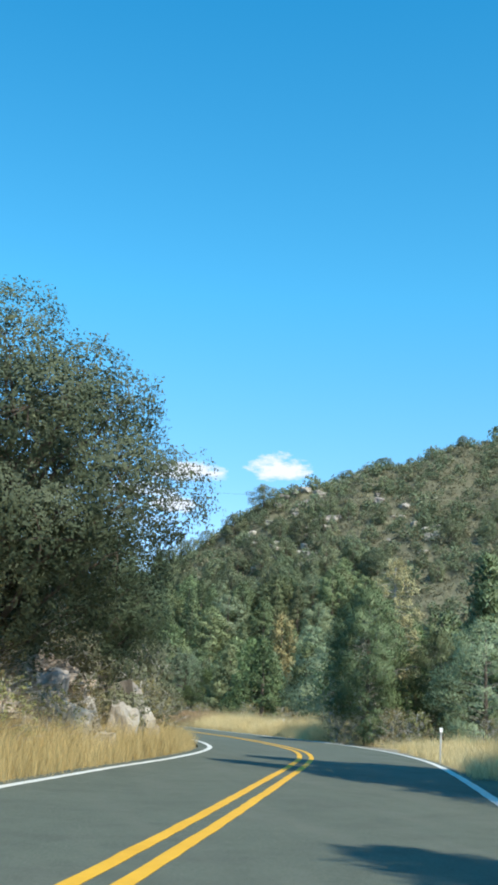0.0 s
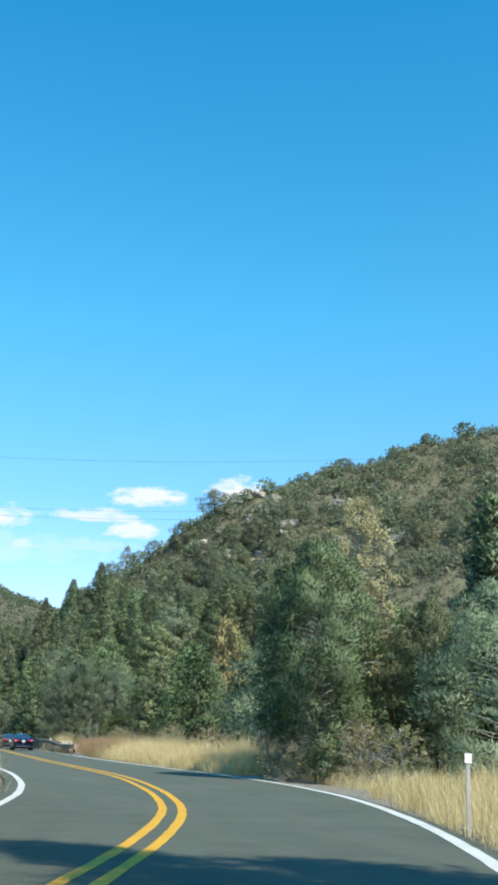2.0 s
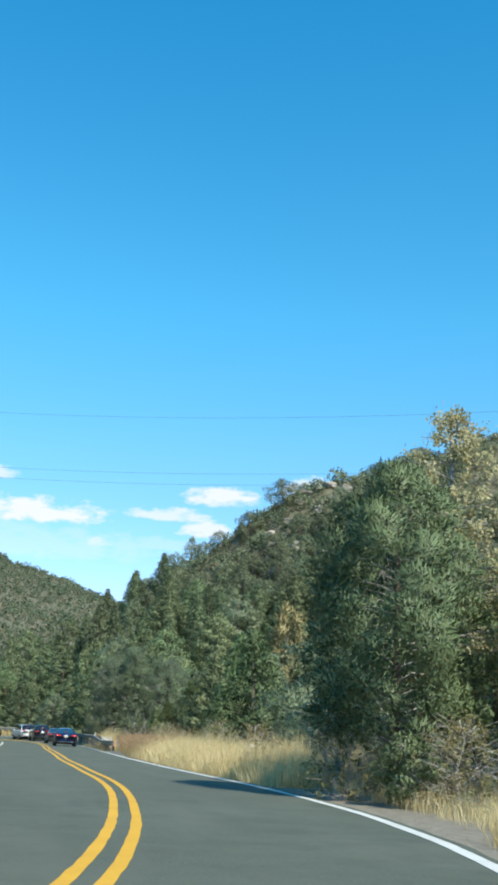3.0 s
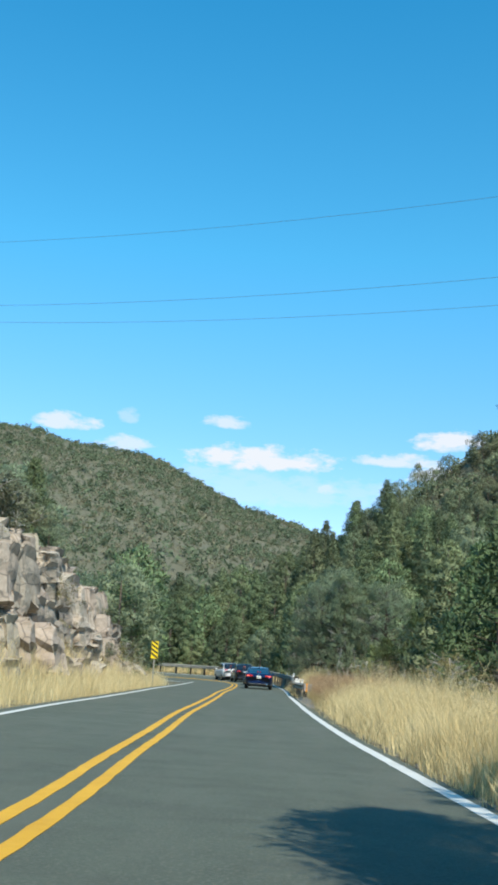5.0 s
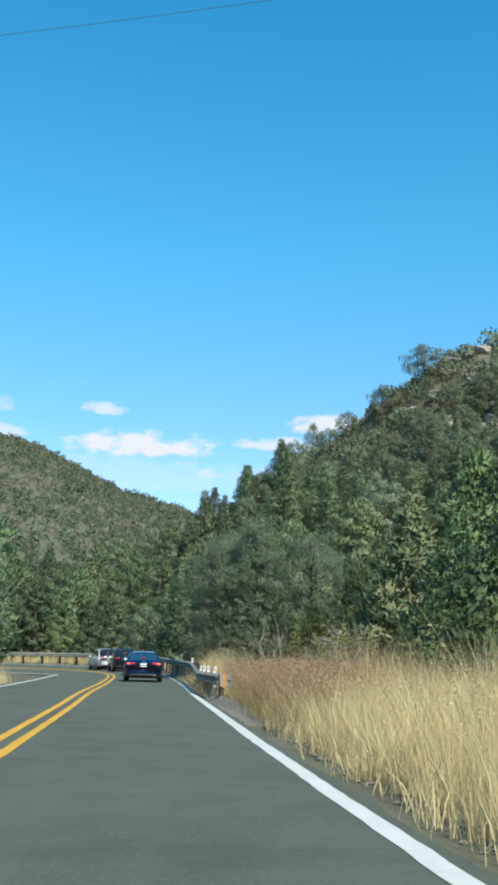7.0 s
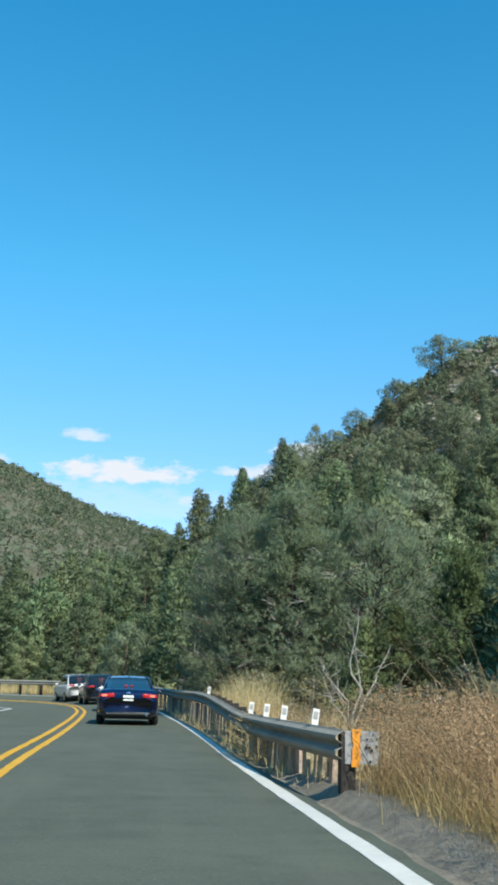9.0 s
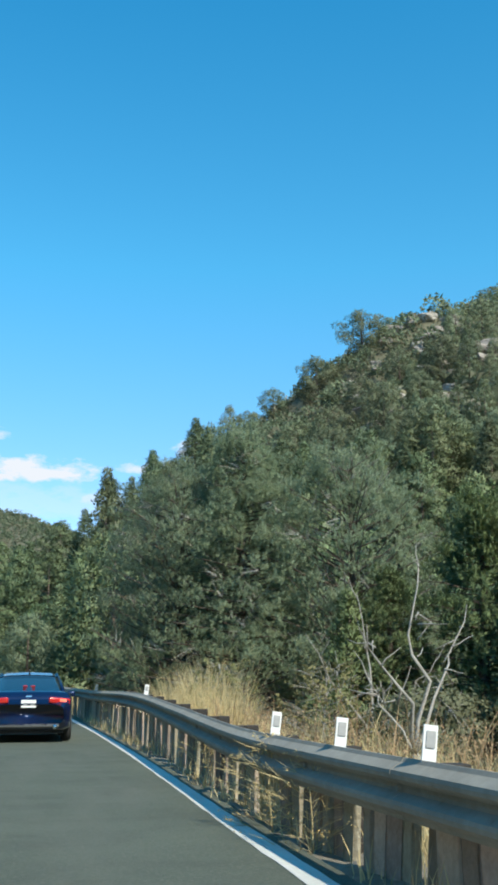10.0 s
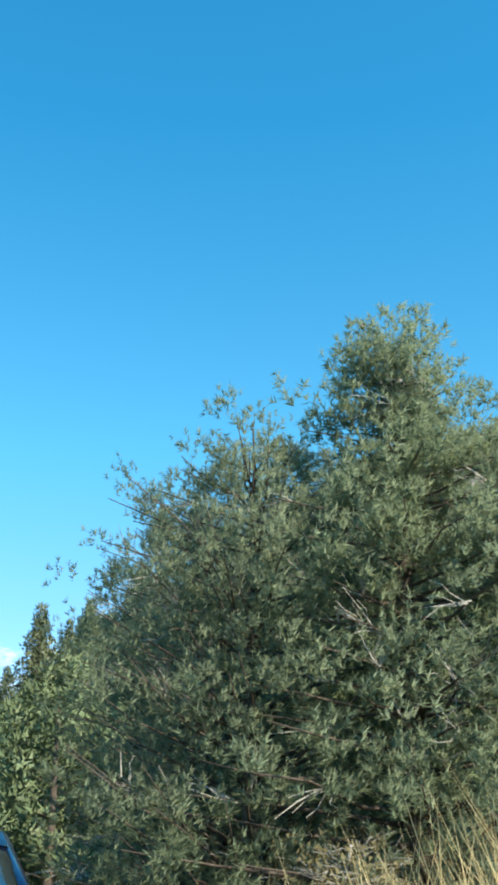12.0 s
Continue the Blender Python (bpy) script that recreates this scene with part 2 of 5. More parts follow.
M["grey_paint"] = material("grey_paint", (0.10, 0.10, 0.105), (0.14, 0.14, 0.145), 2.0, 0.32, metal=0.6, coat=0.9)
M["navy_paint"] = material("navy_paint", (0.012, 0.014, 0.022), (0.018, 0.021, 0.032), 2.0, 0.3, metal=0.3, coat=1.0)
M["white_body"] = material("white_body", (0.60, 0.60, 0.60), (0.72, 0.72, 0.71), 2.0, 0.35, coat=0.8)
M["tyre"] = material("tyre", (0.012, 0.012, 0.012), (0.03, 0.03, 0.03), 6.0, 0.9)
M["rim"] = material("rim", (0.35, 0.35, 0.36), (0.5, 0.5, 0.5), 6.0, 0.35, metal=0.9)
M["car_glass"] = material("car_glass", (0.010, 0.014, 0.018), (0.016, 0.021, 0.026), 2.0, 0.06, coat=0.6)
M["red_lens"] = material("red_lens", (0.42, 0.012, 0.010), (0.60, 0.030, 0.022), 9.0, 0.2, coat=1.0)
M["lit_lens"] = material("lit_lens", (0.95, 0.10, 0.06), (1.0, 0.20, 0.12), 9.0, 0.2, glow=1.3)
M["clear_lens"] = material("clear_lens", (0.6, 0.58, 0.58), (0.8, 0.78, 0.78), 9.0, 0.15, coat=1.0)
M["chrome"] = material("chrome", (0.55, 0.56, 0.57), (0.7, 0.71, 0.72), 5.0, 0.15, metal=1.0)
M["trim_grey"] = material("trim_grey", (0.17, 0.17, 0.17), (0.26, 0.26, 0.26), 5.0, 0.4, metal=0.4)
M["plate"] = material("plate", (0.66, 0.67, 0.62), (0.78, 0.78, 0.73), 5.0, 0.5)
M["cable"] = material("cable", (0.06, 0.06, 0.065), (0.12, 0.12, 0.125), 5.0, 0.6)


# ------------------------------------------------------------ mesh helpers
def mesh_of(name, verts, faces, mats, smooth=False, which=None):
    me = bpy.data.meshes.new(name)
    me.from_pydata([tuple(v) for v in verts] if not isinstance(verts, np.ndarray) else verts.tolist(), [], faces if isinstance(faces, list) else faces.tolist())
    for m in mats if isinstance(mats, (list, tuple)) else [mats]:
        me.materials.append(M[m])
    if which is not None:
        me.polygons.foreach_set("material_index", np.asarray(which, dtype=np.int32))
    if smooth:
        me.polygons.foreach_set("use_smooth", np.ones(len(me.polygons), dtype=bool))
    me.update()
    return me


def part(name, bm, mat, parent, label="", smooth=False):
    """Links a bmesh (or a mesh) as one mesh object under its thing."""
    if isinstance(bm, bmesh.types.BMesh):
        me = bpy.data.meshes.new(name)
        bmesh.ops.recalc_face_normals(bm, faces=bm.faces)
        bm.to_mesh(me)
        bm.free()
        me.materials.append(M[mat])
        if smooth:
            me.polygons.foreach_set("use_smooth", np.ones(len(me.polygons), dtype=bool))
    else:
        me = bm
    ob = new(name, me)
    ob.parent = parent
    return tagged(ob, label=label)


def root(name, m, label, category, group="", kind=""):
    ob = new(name)
    ob.empty_display_size = 0.2
    ob.matrix_world = m
    return tagged(ob, label, category, group, kind)


def add_to(bm, piece, at, turn):
    """Turns and moves a piece, then joins it to bm."""
    if turn is not None:
        bmesh.ops.rotate(piece, cent=(0, 0, 0), matrix=Euler([radians(a) for a in turn]).to_matrix(), verts=piece.verts)
    bmesh.ops.translate(piece, vec=at, verts=piece.verts)
    me = bpy.data.meshes.new("piece")
    piece.to_mesh(me)
    piece.free()
    bm.from_mesh(me)
    bpy.data.meshes.remove(me)
    return bm


def box(bm, size, at=(0, 0, 0), turn=None, bevel=0.0):
    piece = bmesh.new()
    bmesh.ops.create_cube(piece, size=1.0)
    bmesh.ops.scale(piece, vec=size, verts=piece.verts)
    if bevel:
        bmesh.ops.bevel(piece, geom=list(piece.edges), offset=bevel, segments=2, profile=0.6, affect="EDGES")
    return add_to(bm, piece, at, turn)


def cyl(bm, r1, r2, depth, at=(0, 0, 0), turn=None, seg=16):
    piece = bmesh.new()
    bmesh.ops.create_cone(piece, cap_ends=True, segments=seg, radius1=r1, radius2=r2, depth=depth)
    return add_to(bm, piece, at, turn)


def tube(path, radii, seg=6):
    """Verts and faces of a tapered tube along a path."""
    path = [Vector(p) for p in path]
    verts, faces = [], []
    for i, (p, r) in enumerate(zip(path, [float(q) for q in radii])):
        way = (path[min(i + 1, len(path) - 1)] - path[max(i - 1, 0)]).normalized()
        side = way.cross(Vector((0.31, 0.17, 0.93))).normalized()
        other = way.cross(side)
        for k in range(seg):
            a = 2 * pi * k / seg
            verts.append(p + r * (cos(a) * side + sin(a) * other))
    for i in range(len(path) - 1):
        for k in range(seg):
            a, b = i * seg + k, i * seg + (k + 1) % seg
            faces.append((a, b, b + seg, a + seg))
    faces.append(tuple(range(seg))[::-1])
    faces.append(tuple((len(path) - 1) * seg + k for k in range(seg)))
    return verts, faces


def merge(parts):
    verts, faces = [], []
    for v, f in parts:
        n = len(verts)
        verts += list(v)
        faces += [tuple(i + n for i in q) for q in f]
    return verts, faces


# ------------------------------------------------------------ plan of the road and the land
LANE = 3.5
CENTRE = [(-13.6, -34), (-6.7, -12), (-2.4, 0), (0.42, 8), (2.13, 13), (3.82, 18), (5.5, 23), (7.04, 28), (8.2, 33), (8.85, 38), (9.2, 43), (9.38, 48), (9.33, 53), (9.1, 58), (8.86, 64), (8.5, 72), (8.29, 80), (7.99, 90), (7.63, 100), (7.39, 112), (6.95, 125), (6.3, 136), (4.8, 148), (1.6, 158), (-4.5, 164.5), (-12, 167.5), (-24, 168), (-40, 164), (-70, 150)]


def smooth_line(points, step=0.5):
    pts = [Vector(p) for p in points]
    out = []
    for i in range(len(pts) - 1):
        a, b, c, d = pts[max(i - 1, 0)], pts[i], pts[i + 1], pts[min(i + 2, len(pts) - 1)]
        n = max(2, int((c - b).length / step))
        for k in range(n):
            t = k / n
            out.append(0.5 * (2 * b + (c - a) * t + (2 * a - 5 * b + 4 * c - d) * t * t + (3 * b - a - 3 * c + d) * t**3))
    out.append(pts[-1])
    return np.array([tuple(p) for p in out])


LINE = smooth_line(CENTRE)
TANG = np.gradient(LINE, axis=0)
TANG /= np.linalg.norm(TANG, axis=1)[:, None]
SIDE = np.stack([TANG[:, 1], -TANG[:, 0]], 1)
ALONG = np.r_[0, np.cumsum(np.linalg.norm(np.diff(LINE, axis=0), axis=1))]


def ease(v):
    v = np.clip(v, 0, 1)
    return v * v * (3 - 2 * v)


BEND = float(ALONG[np.argmin(np.abs(LINE[:, 1] - 128) + np.abs(LINE[:, 0] - 6.9))])


def bank(s):
    """How much the road leans up to its outer side, in the far bend."""
    return 0.10 * ease((s - BEND) / 32.0)


def road_frame(x, y):
    """Nearest length along the road and offset to the right of its middle."""
    x, y = np.ravel(x).astype(float), np.ravel(y).astype(float)
    s, d = np.empty(len(x)), np.empty(len(x))
    for a in range(0, len(x), 4000):
        dx, dy = x[a:a + 4000, None] - LINE[None, :, 0], y[a:a + 4000, None] - LINE[None, :, 1]
        i = np.argmin(dx * dx + dy * dy, axis=1)
        k = np.arange(len(i))
        s[a:a + 4000] = ALONG[i]
        off = dx[k, i] * SIDE[i, 0] + dy[k, i] * SIDE[i, 1]
        far = np.hypot(dx[k, i], dy[k, i])
        d[a:a + 4000] = np.where(off >= 0, far, -far)
    return s, d


def on_road(s, d, z=0.0):
    px, py, nx, ny = (float(np.interp(s, ALONG, v)) for v in (LINE[:, 0], LINE[:, 1], SIDE[:, 0], SIDE[:, 1]))
    p = (px + nx * d, py + ny * d)
    return Vector((p[0], p[1], z + float(bank(s)) * d))


def s_at(y):
    """Length along the road where it passes y on the way out."""
    k = int(np.argmax(LINE[:, 1] >= y))
    return float(ALONG[k])


def heading(s):
    i = min(int(np.searchsorted(ALONG, s)), len(ALONG) - 1)
    return degrees(atan2(-TANG[i, 0], TANG[i, 1]))


def lumps(x, y, size, seed=0.0):
    """Cheap smooth relief from a few crossed waves."""
    x, y = np.asarray(x) / size, np.asarray(y) / size
    v = np.sin(1.3 * x + 0.7 * y + seed) + np.sin(-0.8 * x + 1.6 * y + 2.1 * seed) + 0.6 * np.sin(2.9 * x - 1.7 * y + seed * 1.7) + 0.4 * np.sin(4.3 * x + 3.9 * y + seed)
    return v / 3.0


def height(x, y):
    shape = np.shape(x)
    x, y = np.ravel(x).astype(float), np.ravel(y).astype(float)
    s, d = road_frame(x, y)
    lean = bank(s) * np.clip(d, -6, 6)
    right, left = np.maximum(d - 4.9, 0), np.maximum(-d - 4.9, 0)
    z = lean - 0.07
    deep = 0.7 + 2.3 * ease((y - 50) / 25) * (1 - 0.7 * ease((y - 150) / 25))
    z = z - deep * ease(right / 11) * ease(s / 15)
    rise = 3.2 * (1 - ease((y - 44) / 12)) + 1.0 * ease((y - 60) / 20)
    z = z + 4.7 * ease((y - 66) / 14) * (1 - ease((y - 100) / 14)) * ease(left / 4.4)
    z = z + rise * ease(left / 7.5) + 0.06 * np.minimum(left, 40) * (1 - ease((y - 120) / 40))
    z = z + 0.25 * lumps(x, y, 3.1) * ease((np.abs(d) - 5.5) / 5)
    # the hill to the right of the valley
    top = np.interp(x, [-80, -30, 0, 10, 20, 30, 40, 49, 60, 70, 95, 130, 200, 400], [4, 6, 9, 14, 22, 31, 39.6, 46.8, 52, 56.6, 63.4, 72.5, 86, 90])
    foot = np.interp(x, [-60, 10, 40, 70, 120, 250], [150, 150, 142, 125, 85, 40])
    crest = np.interp(x, [0, 60, 120, 250], [232, 226, 215, 190])
    u = (y - foot) / (crest - foot)
    hill = top * np.where(u < 1, np.clip(u, 0, 1) ** 1.25, 1 - 0.25 * ease((u - 1) / 3))
    hill = hill + (1.6 * lumps(x, y, 9.0, 1.0) + 0.7 * lumps(x, y, 3.7, 2.0)) * ease(u * 2) * np.clip(top / 30, 0.2, 1)
    # the long ridge to the left, far behind
    az = np.degrees(np.arctan2(x - 10, y - 45))
    r = np.hypot(x - 10, y - 45)
    el = np.interp(az, [-60, -30, -14.7, -12.9, -11.4, -8.75, -7.4, -6.0, -4.45, -3.2, -1.6, -1.0, 0, 0.9, 3, 8, 15], [10.5, 12.4, 11.65, 11.25, 11.2, 11.05, 10.6, 9.9, 9.15, 8.45, 8.1, 7.85, 7.7, 7.3, 6.8, 5, 2])
    far = 1100 * np.tan(np.radians(np.maximum(el - 0.2, 0))) * np.where(r < 1100, ease((r - 200) / 1000) ** 0.75, 1) / 0.98
    far = far * np.where(y < 60, ease((y + 40) / 100), 1) + 5.0 * lumps(x, y, 60.0, 3.0) * ease((r - 300) / 300)
    out = z + np.maximum(np.maximum(hill, far), 0) * ease((np.abs(d) - 9) / 12)
    return out.reshape(shape)


def ground_at(x, y):
    return float(height(np.array([x]), np.array([y]))[0])


# ------------------------------------------------------------ the ground, the road and its markings
def spread(core, step, grow, reach):
    out, v, st = [core], core, step
    while abs(v) < reach:
        st *= grow
        v += st
        out.append(v)
    return out


def build_ground():
    xs = np.r_[-np.array(spread(26, 1.0, 1.13, 2600))[::-1], np.arange(-25, 60, 1.0), np.array(spread(60, 1.0, 1.10, 2600))]
    ys = np.r_[-np.array(spread(20, 1.0, 1.2, 1500))[::-1], np.arange(-19, 240, 1.0), np.array(spread(240, 1.2, 1.08, 3800))]
    gx, gy = np.meshgrid(xs, ys)
    gz = height(gx, gy)
    nx, ny = len(xs), len(ys)
    verts = np.stack([gx.ravel(), gy.ravel(), gz.ravel()], 1)
    i = np.arange(nx * ny).reshape(ny, nx)
    faces = np.stack([i[:-1, :-1].ravel(), i[:-1, 1:].ravel(), i[1:, 1:].ravel(), i[1:, :-1].ravel()], 1)
    ob = new("ground", mesh_of("ground", verts, faces, "soil", smooth=True))
    tagged(ob, "dry stony ground of a wooded valley with brown soil", "ground", kind="structure")


SHIFT_Y = [0, 18, 23, 28, 33, 38, 43, 48, 53, 58, 64, 72, 80, 90, 100, 125]
SHIFT_LEFT = [0.12, 0.24, 0.41, 0.47, 0.54, 0.57, 0.51, 0.37, 0.32, 0.28, 0.28, 0.25, 0.27, 0.23, 0.2, 0.1]
SHIFT_RIGHT = [0.04, 0.11, 0.08, 0.08, 0.14, 0.37, 0.44, 0.29, 0.2, 0.1, -0.06, -0.06, -0.14, -0.12, -0.03, 0.0]


def widen(s, d):
    """The road's edges draw in or out along the way: wide outside the first bend, narrow within it."""
    if abs(d) < 3:
        return 0.0
    y = float(np.interp(s, ALONG, LINE[:, 1]))
    return float(np.interp(y, SHIFT_Y, SHIFT_RIGHT if d > 0 else SHIFT_LEFT))


def ribbon(s0, s1, d0, d1, z, thick, step=0.5, wobble=0.0, seed=0):
    """A strip along the road with real thickness."""
    rng = np.random.RandomState(seed)
    ss = np.arange(s0, s1, step)
    verts, faces = [], []
    for k, s in enumerate(ss):
        e0, e1 = (rng.uniform(-wobble, wobble, 2) if wobble else (0, 0))
        e0, e1 = e0 + widen(s, d0), e1 + widen(s, d1)
        a, b = on_road(s, d0 + e0, z), on_road(s, d1 + e1, z)
        verts += [a, b, b - Vector((0, 0, thick)), a - Vector((0, 0, thick))]
    for k in range(len(ss) - 1):
        for q in range(4):
            a, b = 4 * k + q, 4 * k + (q + 1) % 4
            faces.append((a, a + 4, b + 4, b))
    faces.append((0, 1, 2, 3))
    n = 4 * (len(ss) - 1)
    faces.append((n + 3, n + 2, n + 1, n))
    return verts, faces


def build_road():
    end = float(ALONG[-1]) - 1
    v, f = ribbon(0, end, -3.95, 3.78, 0.0, 0.12, wobble=0.03, seed=1)
    tagged(new("road", mesh_of("road", v, f, "asphalt")), "two-lane grey asphalt road winding through the valley", "road", kind="structure")
    for name, a, b, mat, label, sd in (
        ("centre_line_inner", -0.235, -0.095, "yellow_paint", "solid yellow centre line on the asphalt, worn", 2),
        ("centre_line_outer", 0.095, 0.235, "yellow_paint", "solid yellow centre line on the asphalt, worn", 3),
        ("edge_line_right", LANE - 0.04, LANE + 0.14, "white_paint", "solid white edge line along the road", 4),
        ("edge_line_left", -LANE - 0.13, -LANE + 0.03, "white_paint", "solid white edge line along the road", 5),
    ):
        v, f = ribbon(0.5, end - 1, a, b, 0.006, 0.004, step=0.4, wobble=0.008, seed=sd)
        tagged(new(name, mesh_of(name, v, f, mat)), label, "road marking", kind="structure")


build_ground()
build_road()


# ------------------------------------------------------------ plants
def leaf_cloud(rng, centres, per, spread_r, size, slim=1.0, up=0.3, axis=None):
    """Small leaf-shaped quads round each centre. axis: needles point away from it."""
    centres = np.asarray(centres)
    n = len(centres) * per
    c = np.repeat(centres, per, axis=0) + rng.normal(0, 1, (n, 3)) * np.repeat(np.atleast_1d(spread_r) * np.ones(len(centres)), per)[:, None] * 0.5
    face = rng.normal(0, 1, (n, 3))
    face[:, 2] += up
    if axis is not None:
        face = 0.75 * face + 0.8 * np.repeat(axis, per, axis=0)
    way = np.cross(face, rng.normal(0, 1, (n, 3)))
    way /= np.linalg.norm(way, axis=1)[:, None]
    side = np.cross(face, way)
    side /= np.linalg.norm(side, axis=1)[:, None]
    ln = size * rng.uniform(0.6, 1.35, n)[:, None]
    wd = ln * 0.5 * slim
    verts = np.stack([c - way * ln * 0.45 + side * wd * 0.6, c + way * ln * 0.55, c - way * ln * 0.45 - side * wd * 0.6], 1).reshape(-1, 3)
    faces = np.arange(3 * n).reshape(-1, 3)
    return verts, faces


def unit(v):
    return v / np.maximum(np.linalg.norm(v, axis=1), 1e-9)[:, None]


def tufts(rng, centres, ways, heart, per, length, needle, slim=0.2, soft=0.7, splay=2.2):
    """Shoots at each centre, bristling with needles; shading follows the round of each tuft."""
    c = np.repeat(centres, per, axis=0)
    way = np.repeat(ways, per, axis=0)
    n = len(c)
    foot = c + way * (length * rng.uniform(-0.5, 0.5, n))[:, None]
    perp = unit(np.cross(way, rng.normal(0, 1, (n, 3))))
    lean = rng.uniform(0.3, splay, n)[:, None]
    dirn = unit(way * 0.75 + perp * lean)
    out = unit(unit(c - heart) * 0.45 + perp * 0.75 + way * 0.35)
    side = unit(np.cross(dirn, out) + rng.normal(0, 0.45, (n, 3)))
    flat = np.cross(side, dirn)
    side = np.where((flat * out).sum(1)[:, None] < 0, -side, side)
    flat = unit(np.cross(side, dirn))
    ln = (needle * rng.uniform(0.7, 1.3, n))[:, None]
    verts = np.stack([foot - side * ln * slim, foot + side * ln * slim, foot + dirn * ln], 1).reshape(-1, 3)
    return verts, np.arange(3 * n).reshape(-1, 3), np.repeat(unit(out * soft + flat * (1 - soft)), 3, axis=0)


def limb(rng, a, b, r0, r1, bend=0.12, n=4, seg=5):
    a, b = np.array(a, float), np.array(b, float)
    pts = []
    for k in range(n + 1):
        t = k / n
        p = a + (b - a) * t
        p = p + rng.normal(0, bend, 3) * np.linalg.norm(b - a) * t * (1 - t)
        pts.append(p)
    return tube(pts, np.linspace(r0, r1, n + 1), seg)


def tree_proto(name, kind, h, r, seed, leaves, leaf_mat, bark="bark", label="", category="tree", clumps=170, size=0.2, low=0.12, slim=0.35, bare=0.0, lean=(0, 0), thin=1.0, tuft=None):
    """A tree of height h: tapered trunk, limbs, and a crown of many small leaves in clumps with gaps."""
    rng = np.random.RandomState(seed)
    base = root(name, pose(0, -900, 0), label, category)
    top = np.array([lean[0], lean[1], h * 0.97])
    mid = np.array([lean[0] * 0.3 + rng.normal(0, 0.1), lean[1] * 0.3 + rng.normal(0, 0.1), h * 0.45])
    r_trunk = (0.020 * h + 0.03) * thin
    woods = [tube([(0, 0, -0.5), (0, 0, 0.05 * h), mid, (mid + top) / 2 + rng.normal(0, 0.06, 3), top], [r_trunk * 1.35, r_trunk, r_trunk * 0.72, r_trunk * 0.4, 0.02], 8)]
    centres, outs, rad, dry = [], [], [], []

    def envelope(t, a):
        wob = 1 + (0.06 if kind == "round" else 0.22) * sin(3 * a + seed) + 0.12 * sin(5 * a + 2.3 * seed + 6 * t) + (0.08 if kind == "round" else 0.14) * sin(11 * t + seed)
        if kind == "cone":
            return r * wob * max(0.08, (1 - t) ** 0.75) * min(1, 0.55 + 2.2 * t)
        if kind == "tall":
            return r * wob * max(0.14, (1 - t) ** 0.5) * min(1, 0.6 + 1.2 * t)
        return r * wob * max(0.12, (1 - (2 * t - 0.85) ** 2 * 0.72)) ** 0.6 if t < 0.98 else 0.3 * r

    limbs = int(clumps / 4.2)
    for k in range(limbs):
        t = (k + rng.uniform(0, 1)) / limbs
        z = h * (low + (1 - low) * t * 0.98)
        a = k * 2.399 + rng.normal(0, 0.35)
        reach = envelope(t, a) * (rng.uniform(0.72, 1.06) if kind != "round" else rng.uniform(0.82, 1.0))
        rise = ({"cone": 0.12, "tall": 0.02, "round": 0.4}[kind] if r < 4 else rng.uniform(0.0, 0.55)) * reach
        f = z / h
        start = (1 - f) * np.array([0, 0, z]) + f * np.array([lean[0] * f, lean[1] * f, z])
        start[2] = z - rise * 0.6
        tip = start + np.array([cos(a) * reach, sin(a) * reach, rise * rng.uniform(0.6, 1.5)])
        woods.append(limb(rng, start, tip, (0.018 + 0.02 * (1 - t) * h / 8) * thin, 0.006 * thin, 0.1, 3, 4))
        for q in range(rng.randint(3, 7)):
            u = rng.uniform(0.38, 1.05) if kind != "round" else rng.uniform(0.42, 1.03)
            p = start + (tip - start) * u + np.clip(rng.normal(0, 1, 3), -1.3, 1.3) * np.array([0.11, 0.11, 0.08]) * min(r, 3.2)
            if rng.uniform() < bare:
                (dry if tuft else woods).append(limb(rng, start + (tip - start) * (0.85 if tuft else 0.6) * u, p, 0.012 * (0.4 + 0.6 * thin), 0.003, 0.1, 2, 3))
                if tuft:
                    a0 = start + (tip - start) * 0.8 * u
                    for j in range(4):
                        dry.append(limb(rng, a0, a0 + (p - a0) * 0.6 + rng.normal(0, 0.055 * r, 3), 0.007, 0.003, 0.25, 3, 3))
                continue
            centres.append(p)
            o = np.array([cos(a), sin(a), 0.45])
            outs.append(o / np.linalg.norm(o))
            rad.append(rng.uniform(0.5, 1.1))
    for name_, bits in (("trunk", woods[:1]), ("branchwood", woods[1:])):
        v, f = merge(bits)
        tr = new(name_, mesh_of(name_, [tuple(p) for p in v], f, bark, smooth=True))
        tr.parent = base
    tagged(tr, "", "", "", "stuff")
    if dry:
        tw = new("deadwood", mesh_of("deadwood", *merge(dry), "bark_grey"))
        tw.parent = base
        tagged(tw, "pale dead twigs", "", "", "stuff")
    if tuft:
        per, length, needle, wide, flock = tuft
        centres, outs = np.repeat(np.array(centres), flock, axis=0), np.repeat(np.array(outs), flock, axis=0)
        off = np.clip(rng.normal(0, 1, (len(centres), 3)), -1.5, 1.5) * np.array([1, 1, 0.7]) * (min(0.06 * r, 0.21) * np.repeat(np.array(rad), flock))[:, None]
        ways = unit(outs * 0.5 + np.array([0, 0, 0.55]) + unit(off) * 0.6 + rng.normal(0, 0.25, off.shape))
        heart = np.array([0, 0, 0.42 * h])
        lv, lf, ln = tufts(rng, centres + off, ways, heart, per, length, needle, wide)
        me = mesh_of("crown", lv, lf, leaf_mat)
        me.normals_split_custom_set_from_vertices(ln.tolist())
        cr = new("crown", me)
        cr.parent = base
        return base
    per = max(4, leaves // max(1, len(centres)))
    lv, lf = leaf_cloud(rng, centres, per, (0.13 * r if clumps < 500 else 0.085 * r) * np.array(rad), size, slim, 0.35, np.array(outs))
